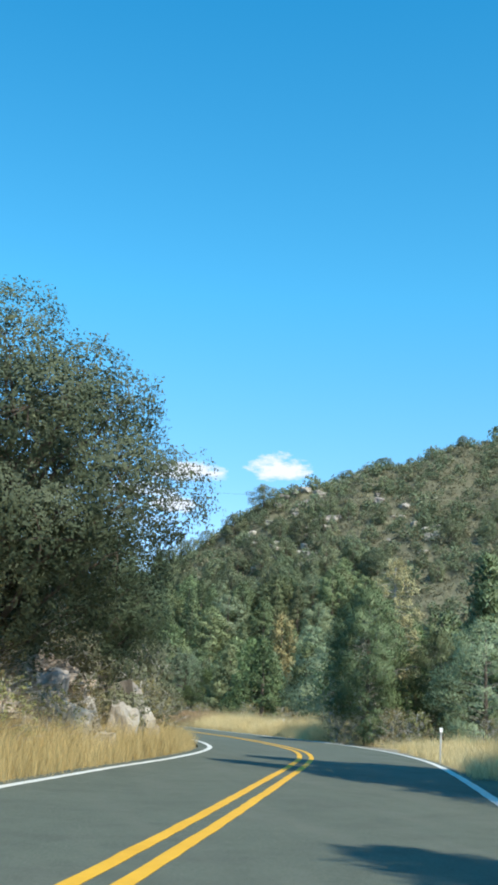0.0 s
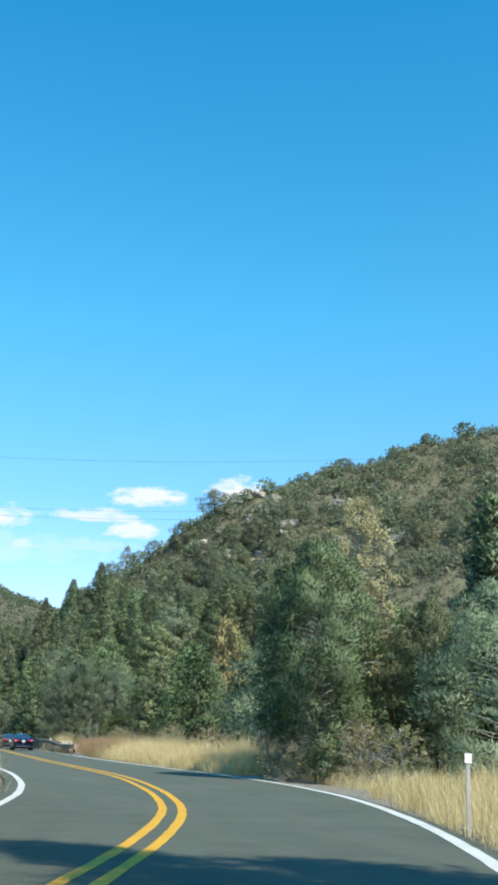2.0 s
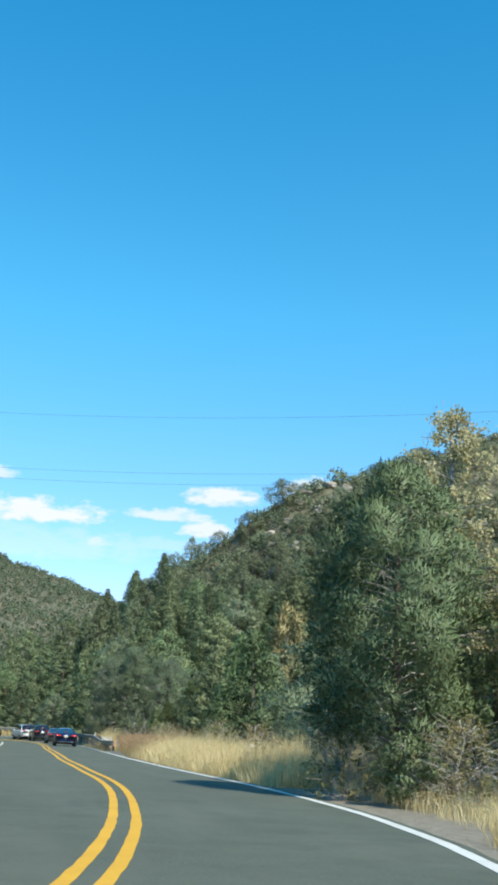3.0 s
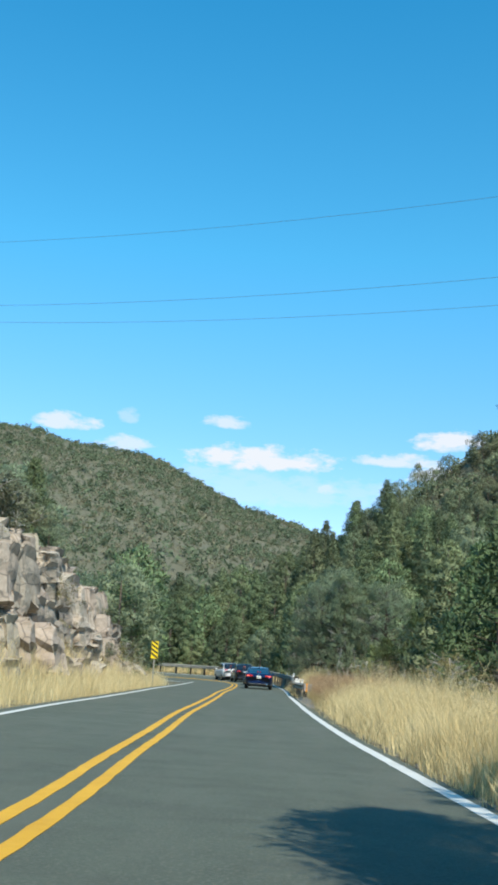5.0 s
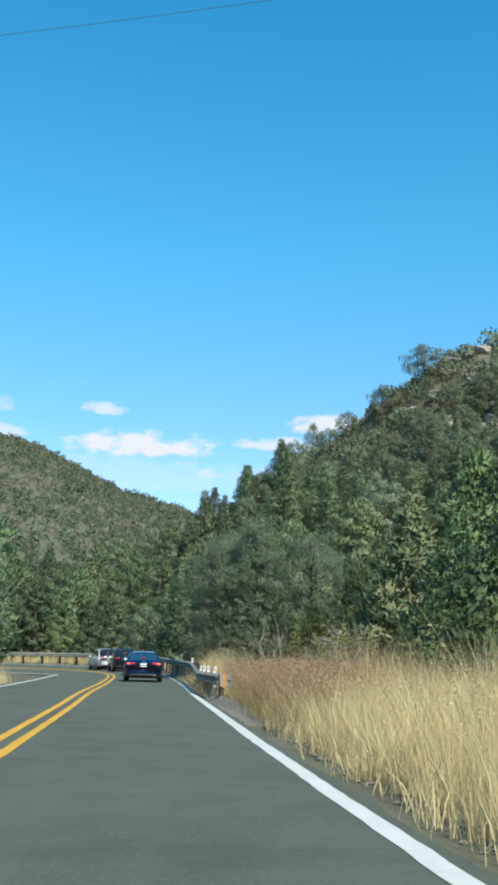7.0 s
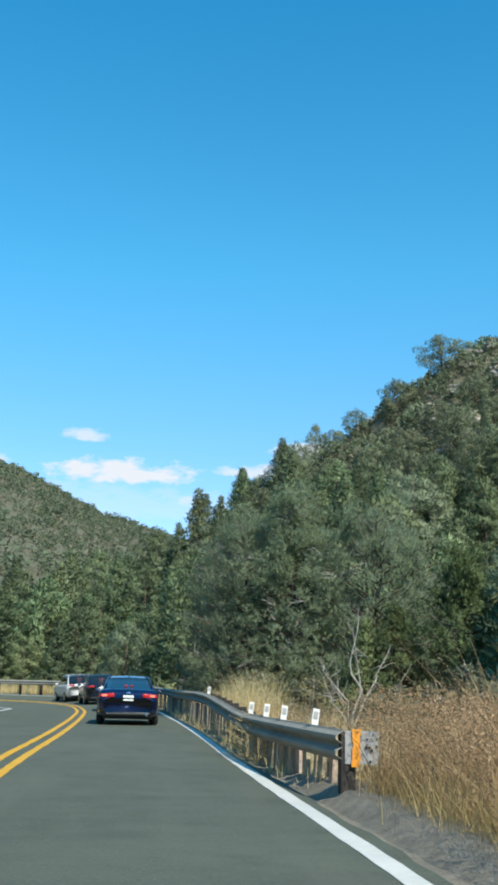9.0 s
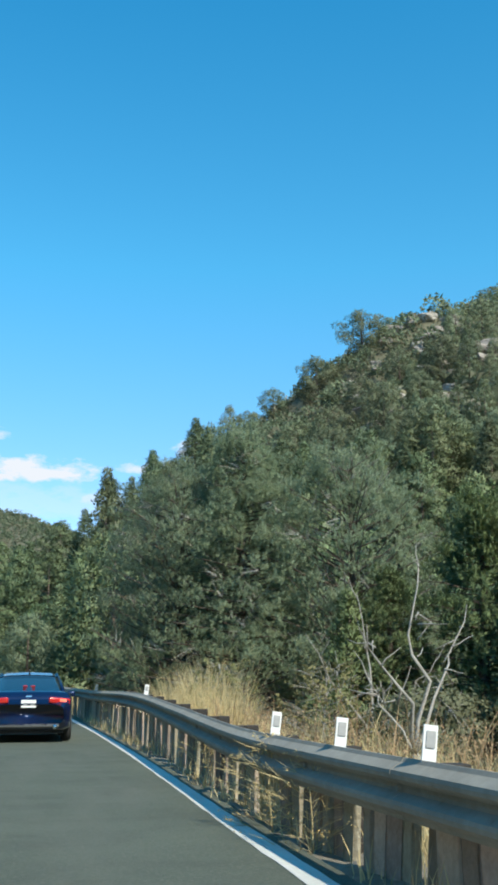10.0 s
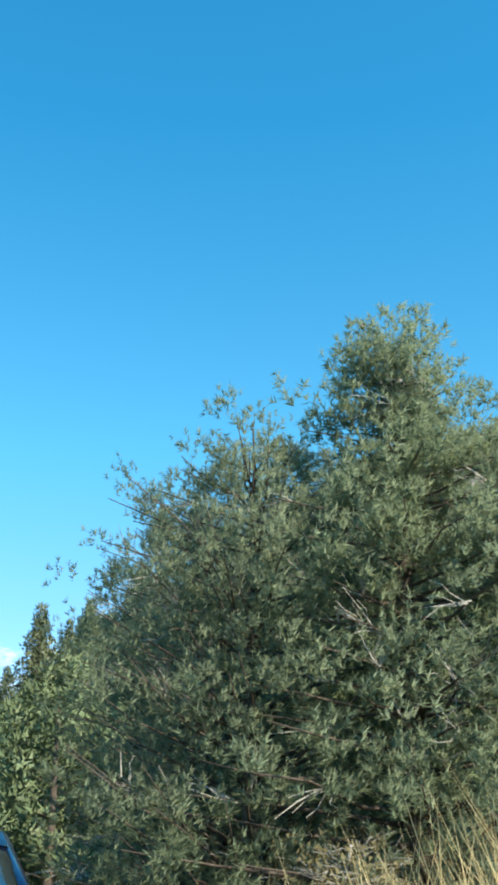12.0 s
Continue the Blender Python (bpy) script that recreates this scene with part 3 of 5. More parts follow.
    cr = new("crown", mesh_of("crown", lv, lf, leaf_mat))
    cr.parent = base
    return base


def broad_proto(name, h, r, seed, leaves, leaf_mat, bark, label, category="tree", blobs=30, size=0.1, low=0.24, trunks=1, gaps=0.12):
    """A broad-leaved crown: many overlapping rounded boughs, each a shell of small leaves, on forking limbs."""
    rng = np.random.RandomState(seed)
    base = root(name, pose(0, -900, 0), label, category)
    mid = h * (low + 1) / 2
    centres, size_b = [], []
    while len(centres) < blobs:
        p = rng.uniform(-1, 1, 3)
        if not 0.25 < np.linalg.norm(p) < 1:
            continue
        c = p * np.array([r * 0.76, r * 0.76, h * (1 - low) * 0.42]) + np.array([0, 0, mid])
        if all(np.linalg.norm(c - q) > 0.26 * r for q in centres) or rng.uniform() < 0.02:
            centres.append(c)
            size_b.append(r * rng.uniform(0.2, 0.36))
    centres, size_b = np.array(centres), np.array(size_b)
    rt = (0.022 * h + 0.02) / trunks ** 0.5
    woods = []
    for k in range(trunks):
        a = rng.uniform(0, 2 * pi)
        woods.append(limb(rng, (0, 0, -0.4), (0.1 * r * cos(a), 0.1 * r * sin(a), h * 0.5), rt * 1.3, rt * 0.6, 0.12, 5, 8))
    for c, b in zip(centres, size_b):
        f = np.array([0, 0, min(c[2] * 0.6, h * 0.5)])
        woods.append(limb(rng, f, c, rt * 0.4, 0.012, 0.2, 4, 5))
        for q in range(6):
            woods.append(limb(rng, c, c + unit(rng.normal(0, 1, (1, 3)))[0] * b, 0.012, 0.003, 0.15, 2, 3))
    for name_, bits in (("trunk", woods[:trunks]), ("branchwood", woods[trunks:])):
        tr = new(name_, mesh_of(name_, *merge(bits), bark, smooth=True))
        tr.parent = base
    tagged(tr, "", "", "", "stuff")
    k = rng.choice(len(centres), leaves, p=size_b ** 2 / (size_b ** 2).sum())
    out = unit(rng.normal(0, 1, (leaves, 3)))
    # boughs are knobbly, and leaves leave gaps between twigs
    lump = 1 + 0.16 * np.sin(7 * out[:, 0] + 3 * k) * np.sin(6 * out[:, 1] + 5 * k) + 0.1 * np.sin(15 * out[:, 2] + 9 * out[:, 0] + k)
    keep = np.sin(11 * out[:, 0] + 2 * k) + np.sin(12 * out[:, 1] + 7 * k) + np.sin(10 * out[:, 2] + 3 * k) > -1.5 + 8 * gaps * rng.uniform(0, 1, leaves) ** 3
    rad = size_b[k] * lump * rng.uniform(0.55, 1.05, leaves) ** 0.5
    pos = centres[k] + out * rad[:, None] * np.array([1, 1, 0.8])
    pos, out, k = pos[keep], out[keep], k[keep]
    n = len(pos)
    shade = unit(out * 0.6 + unit(pos - np.array([0, 0, mid])) * 0.5)
    flat = unit(shade + rng.normal(0, 0.55, (n, 3)))
    way = unit(np.cross(flat, rng.normal(0, 1, (n, 3))))
    side = np.cross(flat, way)
    ln = (size * rng.uniform(0.65, 1.35, n))[:, None]
    verts = np.stack([pos - way * ln * 0.5 + side * ln * 0.3, pos - way * ln * 0.5 - side * ln * 0.3, pos + way * ln * 0.5], 1)
    turned = (np.cross(verts[:, 1] - verts[:, 0], verts[:, 2] - verts[:, 0]) * shade).sum(1) < 0
    verts[turned] = verts[turned][:, [1, 0, 2]]
    me = mesh_of("crown", verts.reshape(-1, 3), np.arange(3 * n).reshape(-1, 3), leaf_mat)
    me.normals_split_custom_set_from_vertices(np.repeat(unit(shade * 0.7 + flat * 0.3), 3, axis=0).tolist())
    cr = new("crown", me)
    cr.parent = base
    return base


def bough_proto(name, shape, h, r, seed, needles, leaf_mat, label, bark="bark", size=0.16, low=0.04, boughs=70, bare=0.0, slim=0.2, flat=0.62):
    """A conifer whose crown is made of many separate boughs, each a shaggy cushion of needles, in whorls round the trunk."""
    rng = np.random.RandomState(seed)
    base = root(name, pose(0, -900, 0), label, "tree")
    rt = 0.017 * h + 0.03
    lean = rng.normal(0, 0.015 * h, 2)
    trunk = tube([(0, 0, -0.5), (0, 0, 0.06 * h), (lean[0] * 0.5, lean[1] * 0.5, 0.5 * h), (lean[0], lean[1], 0.97 * h)], [rt * 1.35, rt, rt * 0.6, 0.02], 8)
    woods, centres, size_b = [], [], []
    for k in range(boughs):
        t = (k + rng.uniform(0, 1)) / boughs
        t = t ** 1.12
        a = 2.399 * k + rng.normal(0, 0.4)
        if shape == "cone":
            env = (1 - t) ** 0.72 * min(1.0, 0.62 + 1.9 * t)
        elif shape == "tall":
            env = (1 - t) ** 0.45 * min(1.0, 0.55 + 1.3 * t) * (0.8 + 0.3 * sin(9 * t + seed))
        else:
            env = max(0.08, 1 - (1.75 * t - 0.72) ** 2) ** 0.55
        env *= 1 + 0.16 * sin(3 * a + seed) + 0.1 * sin(5 * a + 2 * seed + 5 * t)
        z = h * (low + (0.985 - low) * t)
        b = r * rng.uniform(0.17, 0.29) * (0.45 + 0.55 * env)
        reach = max(0.0, env * r - 0.55 * b) * rng.uniform(0.55, 1.0) ** 0.5
        c = np.array([lean[0] * t + cos(a) * reach, lean[1] * t + sin(a) * reach, min(z, h - 0.4 * b)])
        f = np.array([lean[0] * t, lean[1] * t, max(0.05 * h, c[2] - 0.25 * reach)])
        woods.append(limb(rng, f, c, 0.012 + 0.012 * (1 - t) * h / 8, 0.006, 0.14, 3, 4))
        if rng.uniform() < bare:
            for q in range(5):
                woods.append(limb(rng, c, c + rng.normal(0, 0.5, 3) * b, 0.008, 0.003, 0.2, 2, 3))
            continue
        centres.append(c)
        size_b.append(b)
    for name_, bits in (("trunk", [trunk]), ("branchwood", woods)):
        tr = new(name_, mesh_of(name_, *merge(bits), bark if name_ == "trunk" else "bark_grey" if bare else bark, smooth=True))
        tr.parent = base
    tagged(tr, "", "", "", "stuff")
    centres, size_b = np.array(centres), np.array(size_b)
    k = rng.choice(len(centres), needles, p=size_b ** 2 / (size_b ** 2).sum())
    out = unit(rng.normal(0, 1, (needles, 3)) + np.array([0, 0, 0.35]))
    lump = 1 + 0.2 * np.sin(6 * out[:, 0] + 3 * k) * np.sin(6 * out[:, 1] + 5 * k) + 0.12 * np.sin(13 * out[:, 2] + 9 * out[:, 0] + k)
    pos = centres[k] + out * (size_b[k] * lump * rng.uniform(0.35, 1.08, needles) ** 0.5)[:, None] * np.array([1.12, 1.12, flat])
    axis = np.stack([0 * pos[:, 0], 0 * pos[:, 0], np.clip(pos[:, 2] * 0.75, 0.2 * h, h)], 1)
    shade = unit(out * 0.75 + unit(pos - axis) * 0.45)
    way = unit(out * 0.8 + np.array([0, 0, 0.3]) + rng.normal(0, 0.65, (needles, 3)))
    side = unit(np.cross(way, shade + rng.normal(0, 0.5, (needles, 3))))
    ln = (size * rng.uniform(0.6, 1.4, needles))[:, None]
    verts = np.stack([pos - side * ln * slim, pos + side * ln * slim, pos + way * ln], 1)
    turned = (np.cross(verts[:, 1] - verts[:, 0], verts[:, 2] - verts[:, 0]) * shade).sum(1) < 0
    verts[turned] = verts[turned][:, [1, 0, 2]]
    me = mesh_of("crown", verts.reshape(-1, 3), np.arange(3 * needles).reshape(-1, 3), leaf_mat)
    me.normals_split_custom_set_from_vertices(np.repeat(shade, 3, axis=0).tolist())
    cr = new("crown", me)
    cr.parent = base
    return base


def remove_proto(ob):
    for o in [*ob.children_recursive, ob]:
        bpy.data.objects.remove(o)


TALL = {}
PROTOS = {}
def proto(key, *args, **more):
    PROTOS[key] = tree_proto(*args, **more)
    TALL[key] = args[2]


def conifer(key, *args, **more):
    PROTOS[key] = bough_proto(*args, **more)
    TALL[key] = args[2]


conifer("pine_a", "pine_tree", "tall", 9.0, 2.4, 11, 17000, "pine_leaf", "green ponderosa pine with a tall loose crown", size=0.2, low=0.12, boughs=85)
conifer("pine_b", "pine_tree", "cone", 9.0, 2.8, 12, 18000, "pine_leaf", "dark green pine with a conical crown", size=0.2, boughs=95)
conifer("pinyon_a", "pinyon_pine", "cone", 7.0, 2.9, 21, 17000, "pinyon_leaf", "grey-green bushy pinyon pine reaching to the ground", size=0.14, low=0.02, boughs=90)
conifer("pinyon_b", "pinyon_pine", "round", 7.0, 2.9, 22, 17000, "pinyon_leaf", "grey-green round pinyon pine with dead twigs", size=0.14, low=0.03, boughs=80, bare=0.06)
conifer("juniper_a", "juniper", "cone", 6.5, 2.3, 31, 16000, "juniper_leaf", "dense green juniper with upright sprays", size=0.13, low=0.02, boughs=85, slim=0.24, flat=0.85)
proto("near_pinyon", "pinyon_pine", "round", 7.0, 3.0, 24, 0, "pinyon_leaf", label="grey-green pinyon pine full of dead twigs beside the guardrail", clumps=820, low=0.03, bare=0.17, tuft=(14, 0.085, 0.088, 0.085, 16))
proto("near_pine", "pinyon_pine", "cone", 7.0, 2.9, 25, 0, "pinyon_leaf", label="thick grey-green young pine reaching to the ground", clumps=820, low=0.02, bare=0.11, tuft=(14, 0.085, 0.088, 0.085, 16))
conifer("green_pine", "pine_tree", "round", 7.0, 2.3, 27, 52000, "green_leaf", "thick dark green pine standing behind a gravel turnout", size=0.125, low=0.2, boughs=130, bare=0.14, slim=0.14, flat=0.7)
proto("near_juniper", "juniper", "cone", 6.5, 2.3, 32, 0, "juniper_leaf", label="dense green juniper with upright sprays beside the guardrail", clumps=620, low=0.02, tuft=(14, 0.13, 0.1, 0.12, 8))
conifer("far_pine_a", "pine_tree", "tall", 13.0, 3.0, 41, 9500, "pine_leaf", "tall green pine of the wood behind the bend", size=0.33, low=0.04, boughs=80)
conifer("far_pine_b", "pine_tree", "cone", 13.0, 3.9, 42, 10500, "pine_leaf", "broad green pine of the wood behind the bend", size=0.33, low=0.02, boughs=90)
conifer("far_pinyon", "pinyon_pine", "round", 8.0, 3.4, 43, 9000, "pinyon_leaf", "grey-green pinyon pine at the edge of the wood", size=0.26, low=0.03, boughs=60)
conifer("brown_pine", "pine_tree", "tall", 11.0, 2.5, 44, 9500, "brown_leaf", "pine with browning yellow-green needles", size=0.24, low=0.12, boughs=70)
conifer("far_green", "pine_tree", "round", 11.0, 3.7, 45, 10500, "green_leaf", "full mid-green pine of the wood below the hill", size=0.31, low=0.03, boughs=75)
conifer("hill_cone", "hill_pine", "cone", 8.0, 3.2, 75, 6000, "hill_leaf", "grey-green conical pine on the slope of the hill", size=0.23, low=0.03, boughs=60, flat=0.75)
PROTOS["oak"], TALL["oak"] = broad_proto("oak_tree", 9.5, 4.4, 51, 150000, "oak_leaf", "bark", "dark grey-green evergreen oak leaning over the road", blobs=46, size=0.078, low=0.14), 9.5
proto("yellow_tree", "cottonwood_tree", "tall", 8.8, 2.0, 61, 12000, "yellow_leaf", "bark_grey", label="half-bare tree with thin yellow autumn leaves", clumps=420, size=0.1, slim=0.9, low=0.22, bare=0.5)
PROTOS["green_bush"], TALL["green_bush"] = broad_proto("bush", 2.2, 1.2, 76, 6000, "green_leaf", "bark_grey", "green leafy shrub at the edge of the gravel", "bush", blobs=16, size=0.1, low=0.1, trunks=3, gaps=0.35), 2.2
PROTOS["bush"], TALL["bush"] = broad_proto("bush", 2.2, 1.25, 71, 7000, "sage_leaf", "bark_grey", "grey-green leafy bush on the roadside", "bush", blobs=18, size=0.075, low=0.0, trunks=3, gaps=0.3), 2.2
proto("twig_bush", "bare_bush", "round", 1.9, 1.0, 77, 500, "grass_gold", "grass_dry", "dry straw-coloured weed of thin branching twigs", "bush", clumps=220, size=0.05, slim=0.6, low=0.03, bare=0.8, thin=0.2)
proto("brush", "bare_bush", "round", 1.9, 1.0, 72, 1700, "brown_leaf", "bark_grey", "leafless grey-brown bush with many thin twigs", "bush", clumps=300, size=0.07, slim=0.8, low=0.03, bare=0.7, thin=0.22)
conifer("hill_shrub", "hill_pine", "round", 5.5, 2.2, 73, 6500, "hill_leaf", "small grey-green pine on the rocky hilltop", size=0.2, low=0.05, boughs=60, flat=0.85)
conifer("ridge_pine", "hill_pine", "tall", 8.0, 2.3, 74, 4800, "hill_leaf", "lone grey-green pine standing on the ridge", size=0.2, low=0.1, boughs=45)


def plant(kind, x, y, h, turn=0.0, fat=1.0, sink=0.1, group=""):
    k = h / TALL[kind]
    ob = copy_thing(PROTOS[kind], pose(x, y, ground_at(x, y) - sink, 0, 0, turn))
    ob.scale = (k * fat, k * fat, k)
    if group:
        ob["group"] = group
    return ob


# single trees that can be told apart
for kind, x, y, h, turn, fat in (
    ("green_pine", 15.1, 46.9, 7.5, 20, 0.82), ("green_pine", 18.6, 46.0, 5.9, 150, 0.75), ("yellow_tree", 17.0, 48.2, 9.6, 0, 0.9), ("pine_a", 22.6, 49.4, 10.6, 70, 0.95), ("pinyon_b", 19.6, 43.4, 6.4, 130, 1.0),
    ("juniper_a", 19.0, 50.5, 6.2, 10, 1.1), ("pine_b", 24.5, 53, 8.2, 200, 1.0), ("pinyon_a", 18.4, 56, 5.2, 260, 1.0), ("brown_pine", 26.0, 107.7, 15.2, 40, 0.9),
    ("oak", -1.8, 22.4, 10.1, 0, 1.02), ("oak", -7.6, 25.0, 10.4, 140, 1.05), ("oak", -2.4, 33.0, 6.4, 250, 1.1), ("oak", 0.6, 30.8, 6.8, 80, 0.95), ("bush", -2.3, 23.8, 3.4, 20, 1.3), ("bush", -4.2, 21.0, 3.8, 90, 1.3), ("brush", -1.3, 27.4, 3.2, 10, 1.2), ("brush", -3.2, 22.4, 3.4, 70, 1.2), ("bush", -0.4, 28.8, 2.8, 140, 1.3), ("brush", 0.9, 30.6, 2.4, 200, 1.3), ("brush", 0.5, 25.4, 1.7, 60, 1.1), ("brush", -0.5, 22.6, 1.6, 140, 1.2), ("bush", 1.6, 28.6, 2.0, 250, 1.1), ("brush", -1.5, 19.6, 1.7, 300, 1.2), ("pinyon_b", 0.2, 42.0, 4.6, 30, 0.9), ("bush", 3.0, 38.0, 4.4, 30, 0.85), ("bush", 2.4, 41.4, 4.6, 130, 0.8), ("bush", 3.4, 35.6, 2.6, 60, 0.9),
    ("brush", 2.8, 33.6, 2.2, 80, 1.1), ("brush", 4.6, 40.0, 2.0, 0, 1.1), ("brush", 3.6, 43.5, 2.2, 60, 1.2), ("brush", 3.2, 47.5, 2.4, 120, 1.2), ("bush", 1.2, 51.0, 2.4, 170, 1.2),
    ("pinyon_b", -2.0, 55.0, 5.0, 60, 1.0), ("pinyon_b", -1.6, 89.0, 3.6, 90, 1.0), ("juniper_a", -2.6, 83.0, 3.8, 10, 1.0), ("pinyon_a", -1.2, 96.0, 3.4, 150, 1.1), ("bush", 0.2, 92.0, 1.6, 0, 1.2), ("brush", 1.2, 88.0, 2.4, 40, 1.2), ("bush", 1.6, 97.6, 1.5, 80, 1.1), ("brush", 2.0, 103.5, 2.2, 80, 1.2), ("bush", -0.6, 86.0, 3.0, 130, 1.2), ("bush", -0.2, 80.5, 3.2, 200, 1.2), ("bush", 0.6, 100.5, 1.8, 60, 1.2), ("brush", 0.6, 29.5, 2.0, 200, 1.2), ("brush", -2.0, 22.0, 2.2, 20, 1.2),
    # beside the guardrail at the end of the way
    ("near_pine", 15.0, 124.4, 9.6, 15, 0.95), ("near_pinyon", 13.4, 126.6, 8.2, 200, 0.85), ("near_pinyon", 13.4, 130.4, 8.6, 80, 0.8), ("near_pinyon", 17.9, 123.0, 9.8, 100, 0.8), ("near_juniper", 19.5, 117.0, 8.4, 30, 0.95), ("near_juniper", 17.6, 118.4, 5.6, 120, 1.0),
    ("near_juniper", 21.8, 114.4, 10.0, 190, 0.95), ("juniper_a", 19.2, 111.0, 6.4, 250, 0.9), ("pinyon_a", 22.6, 121.0, 10.2, 310, 0.9), ("far_pine_b", 13.4, 190.0, 15.0, 10, 0.75),
    ("far_pine_b", 16.2, 197.0, 12.8, 80, 0.7), ("juniper_a", 16.6, 118.6, 4.6, 60, 1.0),
    # casting its shade on the first stretch of road, and on the straight
    ("pine_b", 10.8, 8.6, 17.0, 0, 0.62), ("pine_b", 13.2, 13.4, 13.0, 90, 0.85), ("pine_b", 13.4, 9.6, 15.5, 50, 0.8), ("pine_b", 12.4, 11.4, 17.0, 130, 0.7), ("pine_b", 7.0, -4.6, 12.5, 45, 1.0), ("pine_a", 16.0, 21.0, 7.0, 130, 0.9),
):
    plant(kind, x, y, h, turn, fat)
for kind, x, y, h, turn, fat in (
    ("green_bush", 15.0, 45.4, 1.6, 0, 1.0), ("brush", 14.2, 47.4, 2.0, 100, 1.1), ("brush", 15.6, 44.4, 1.9, 200, 1.1), ("brush", 15.9, 42.2, 1.8, 40, 1.1), ("brush", 16.4, 45.6, 1.9, 10, 1.1), ("brush", 17.4, 38.2, 1.7, 30, 1.0), ("green_bush", 17.0, 50.2, 2.6, 90, 1.0), ("bush", 15.9, 55.6, 1.8, 140, 1.0), ("brush", 15.6, 52.0, 2.2, 180, 1.0),
    ("brush", 14.7, 59.4, 1.6, 10, 1.0), ("brush", 15.4, 64.7, 2.0, 70, 1.0), ("bush", 17.0, 69.6, 2.4, 40, 1.0), ("brush", 15.8, 76.5, 2.6, 210, 1.0), ("bush", 16.9, 84.0, 2.6, 300, 1.0),
    ("brush", 14.3, 89.2, 2.2, 15, 1.1), ("brush", 15.6, 97.5, 2.6, 95, 1.0), ("bush", 15.2, 101.5, 2.4, 170, 1.0), ("brush", 13.4, 108.4, 1.7, 260, 1.0), ("brush", 13.0, 116.2, 1.9, 130, 1.1),
    ("twig_bush", 11.45, 101.2, 0.85, 20, 1.1), ("twig_bush", 11.38, 102.3, 0.95, 120, 1.1), ("twig_bush", 11.42, 103.1, 0.8, 220, 1.1), ("twig_bush", 11.36, 106.4, 0.75, 300, 1.0), ("bush", 15.6, 110.2, 2.2, 20, 1.0), ("brush", 12.9, 121.3, 1.8, 300, 1.1), ("bush", -0.5, 62.0, 2.4, 10, 1.2), ("bush", 0.4, 72.0, 2.2, 100, 1.1), ("brush", 0.6, 79.0, 2.0, 60, 1.2),
):
    plant(kind, x, y, h, turn, fat)


def scatter_wood():
    """The woods: right of the road, left of it, and behind the far bend."""
    rng = np.random.RandomState(5)
    kept = []

    def sow(n, x0, x1, y0, y1, gap, kinds, h0, h1, off, group, ok=None):
        made = tries = 0
        while made < n and tries < n * 40:
            tries += 1
            x, y = rng.uniform(x0, x1), rng.uniform(y0, y1)
            s, d = road_frame([x], [y])
            if abs(d[0]) < off or any((x - a) ** 2 + (y - b) ** 2 < gap * gap for a, b in kept) or (ok and not ok(x, y)):
                continue
            kept.append((x, y))
            plant(kinds[rng.randint(len(kinds))], x, y, rng.uniform(h0, h1), rng.uniform(0, 360), rng.uniform(0.88, 1.15), 0.2, group)
            made += 1

    sow(22, 20, 34, 57, 92, 3.4, ["pine_b", "pinyon_a", "juniper_a", "pinyon_b"], 6.5, 9.5, 9, "wood beside the road")
    sow(28, 20, 40, 88, 116, 3.2, ["pine_a", "pinyon_a", "pine_b", "juniper_a"], 9.0, 12.0, 9, "wood beside the road")
    sow(34, 15, 44, 128, 150, 3.2, ["far_pinyon", "far_pine_b", "far_green", "far_green"], 8.0, 11.5, 8, "wood beside the road")
    sow(30, 30, 58, 58, 122, 4.4, ["far_pine_a", "far_pine_b", "far_green", "far_green"], 10.5, 14.5, 9, "wood beside the road")
    sow(46, 12, 60, 150, 186, 4.0, ["far_green", "far_pine_b", "far_green", "far_pinyon"], 7.5, 11.5, 8, "wood below the hill")
    sow(52, -34, 34, 172, 196, 3.8, ["far_pine_a", "far_pine_b", "far_green", "far_green"], 8.0, 11.5, 8, "wood behind the bend")
    sow(36, -60, 30, 196, 240, 5.0, ["far_pine_b", "far_green", "far_pine_b"], 8.5, 12.0, 8, "wood behind the bend")
    sow(30, -30, 30, 160, 178, 3.0, ["far_pinyon", "far_green", "far_pine_b"], 4.0, 6.5, 6.8, "wood behind the bend")
    sow(40, -34, -1, 104, 158, 3.8, ["far_pinyon", "far_pine_b", "far_green"], 6.5, 10, 8, "wood above the rock cut")
    sow(26, -20, -1, 70, 106, 2.8, ["pinyon_b", "juniper_a", "far_pinyon"], 3.6, 6.2, 8, "wood above the rock cut")
    sow(12, -24, -7, 26, 66, 4.0, ["pinyon_b", "far_pinyon"], 5, 7.5, 8, "wood above the rock cut")
    # the flank of the hill
    sow(110, 14, 64, 186, 244, 2.8, ["hill_cone", "hill_shrub", "hill_shrub", "hill_cone"], 4.0, 7.5, 8, "pines on the flank of the hill", lambda x, y: (x < 30 + 0.8 * (222 - y) or rng.uniform() < 0.25) and (y < 214 or x < 30))
    sow(70, 40, 130, 128, 208, 4.0, ["hill_shrub", "hill_cone", "hill_shrub"], 3.0, 5.5, 8, "pines on the flank of the hill")


scatter_wood()

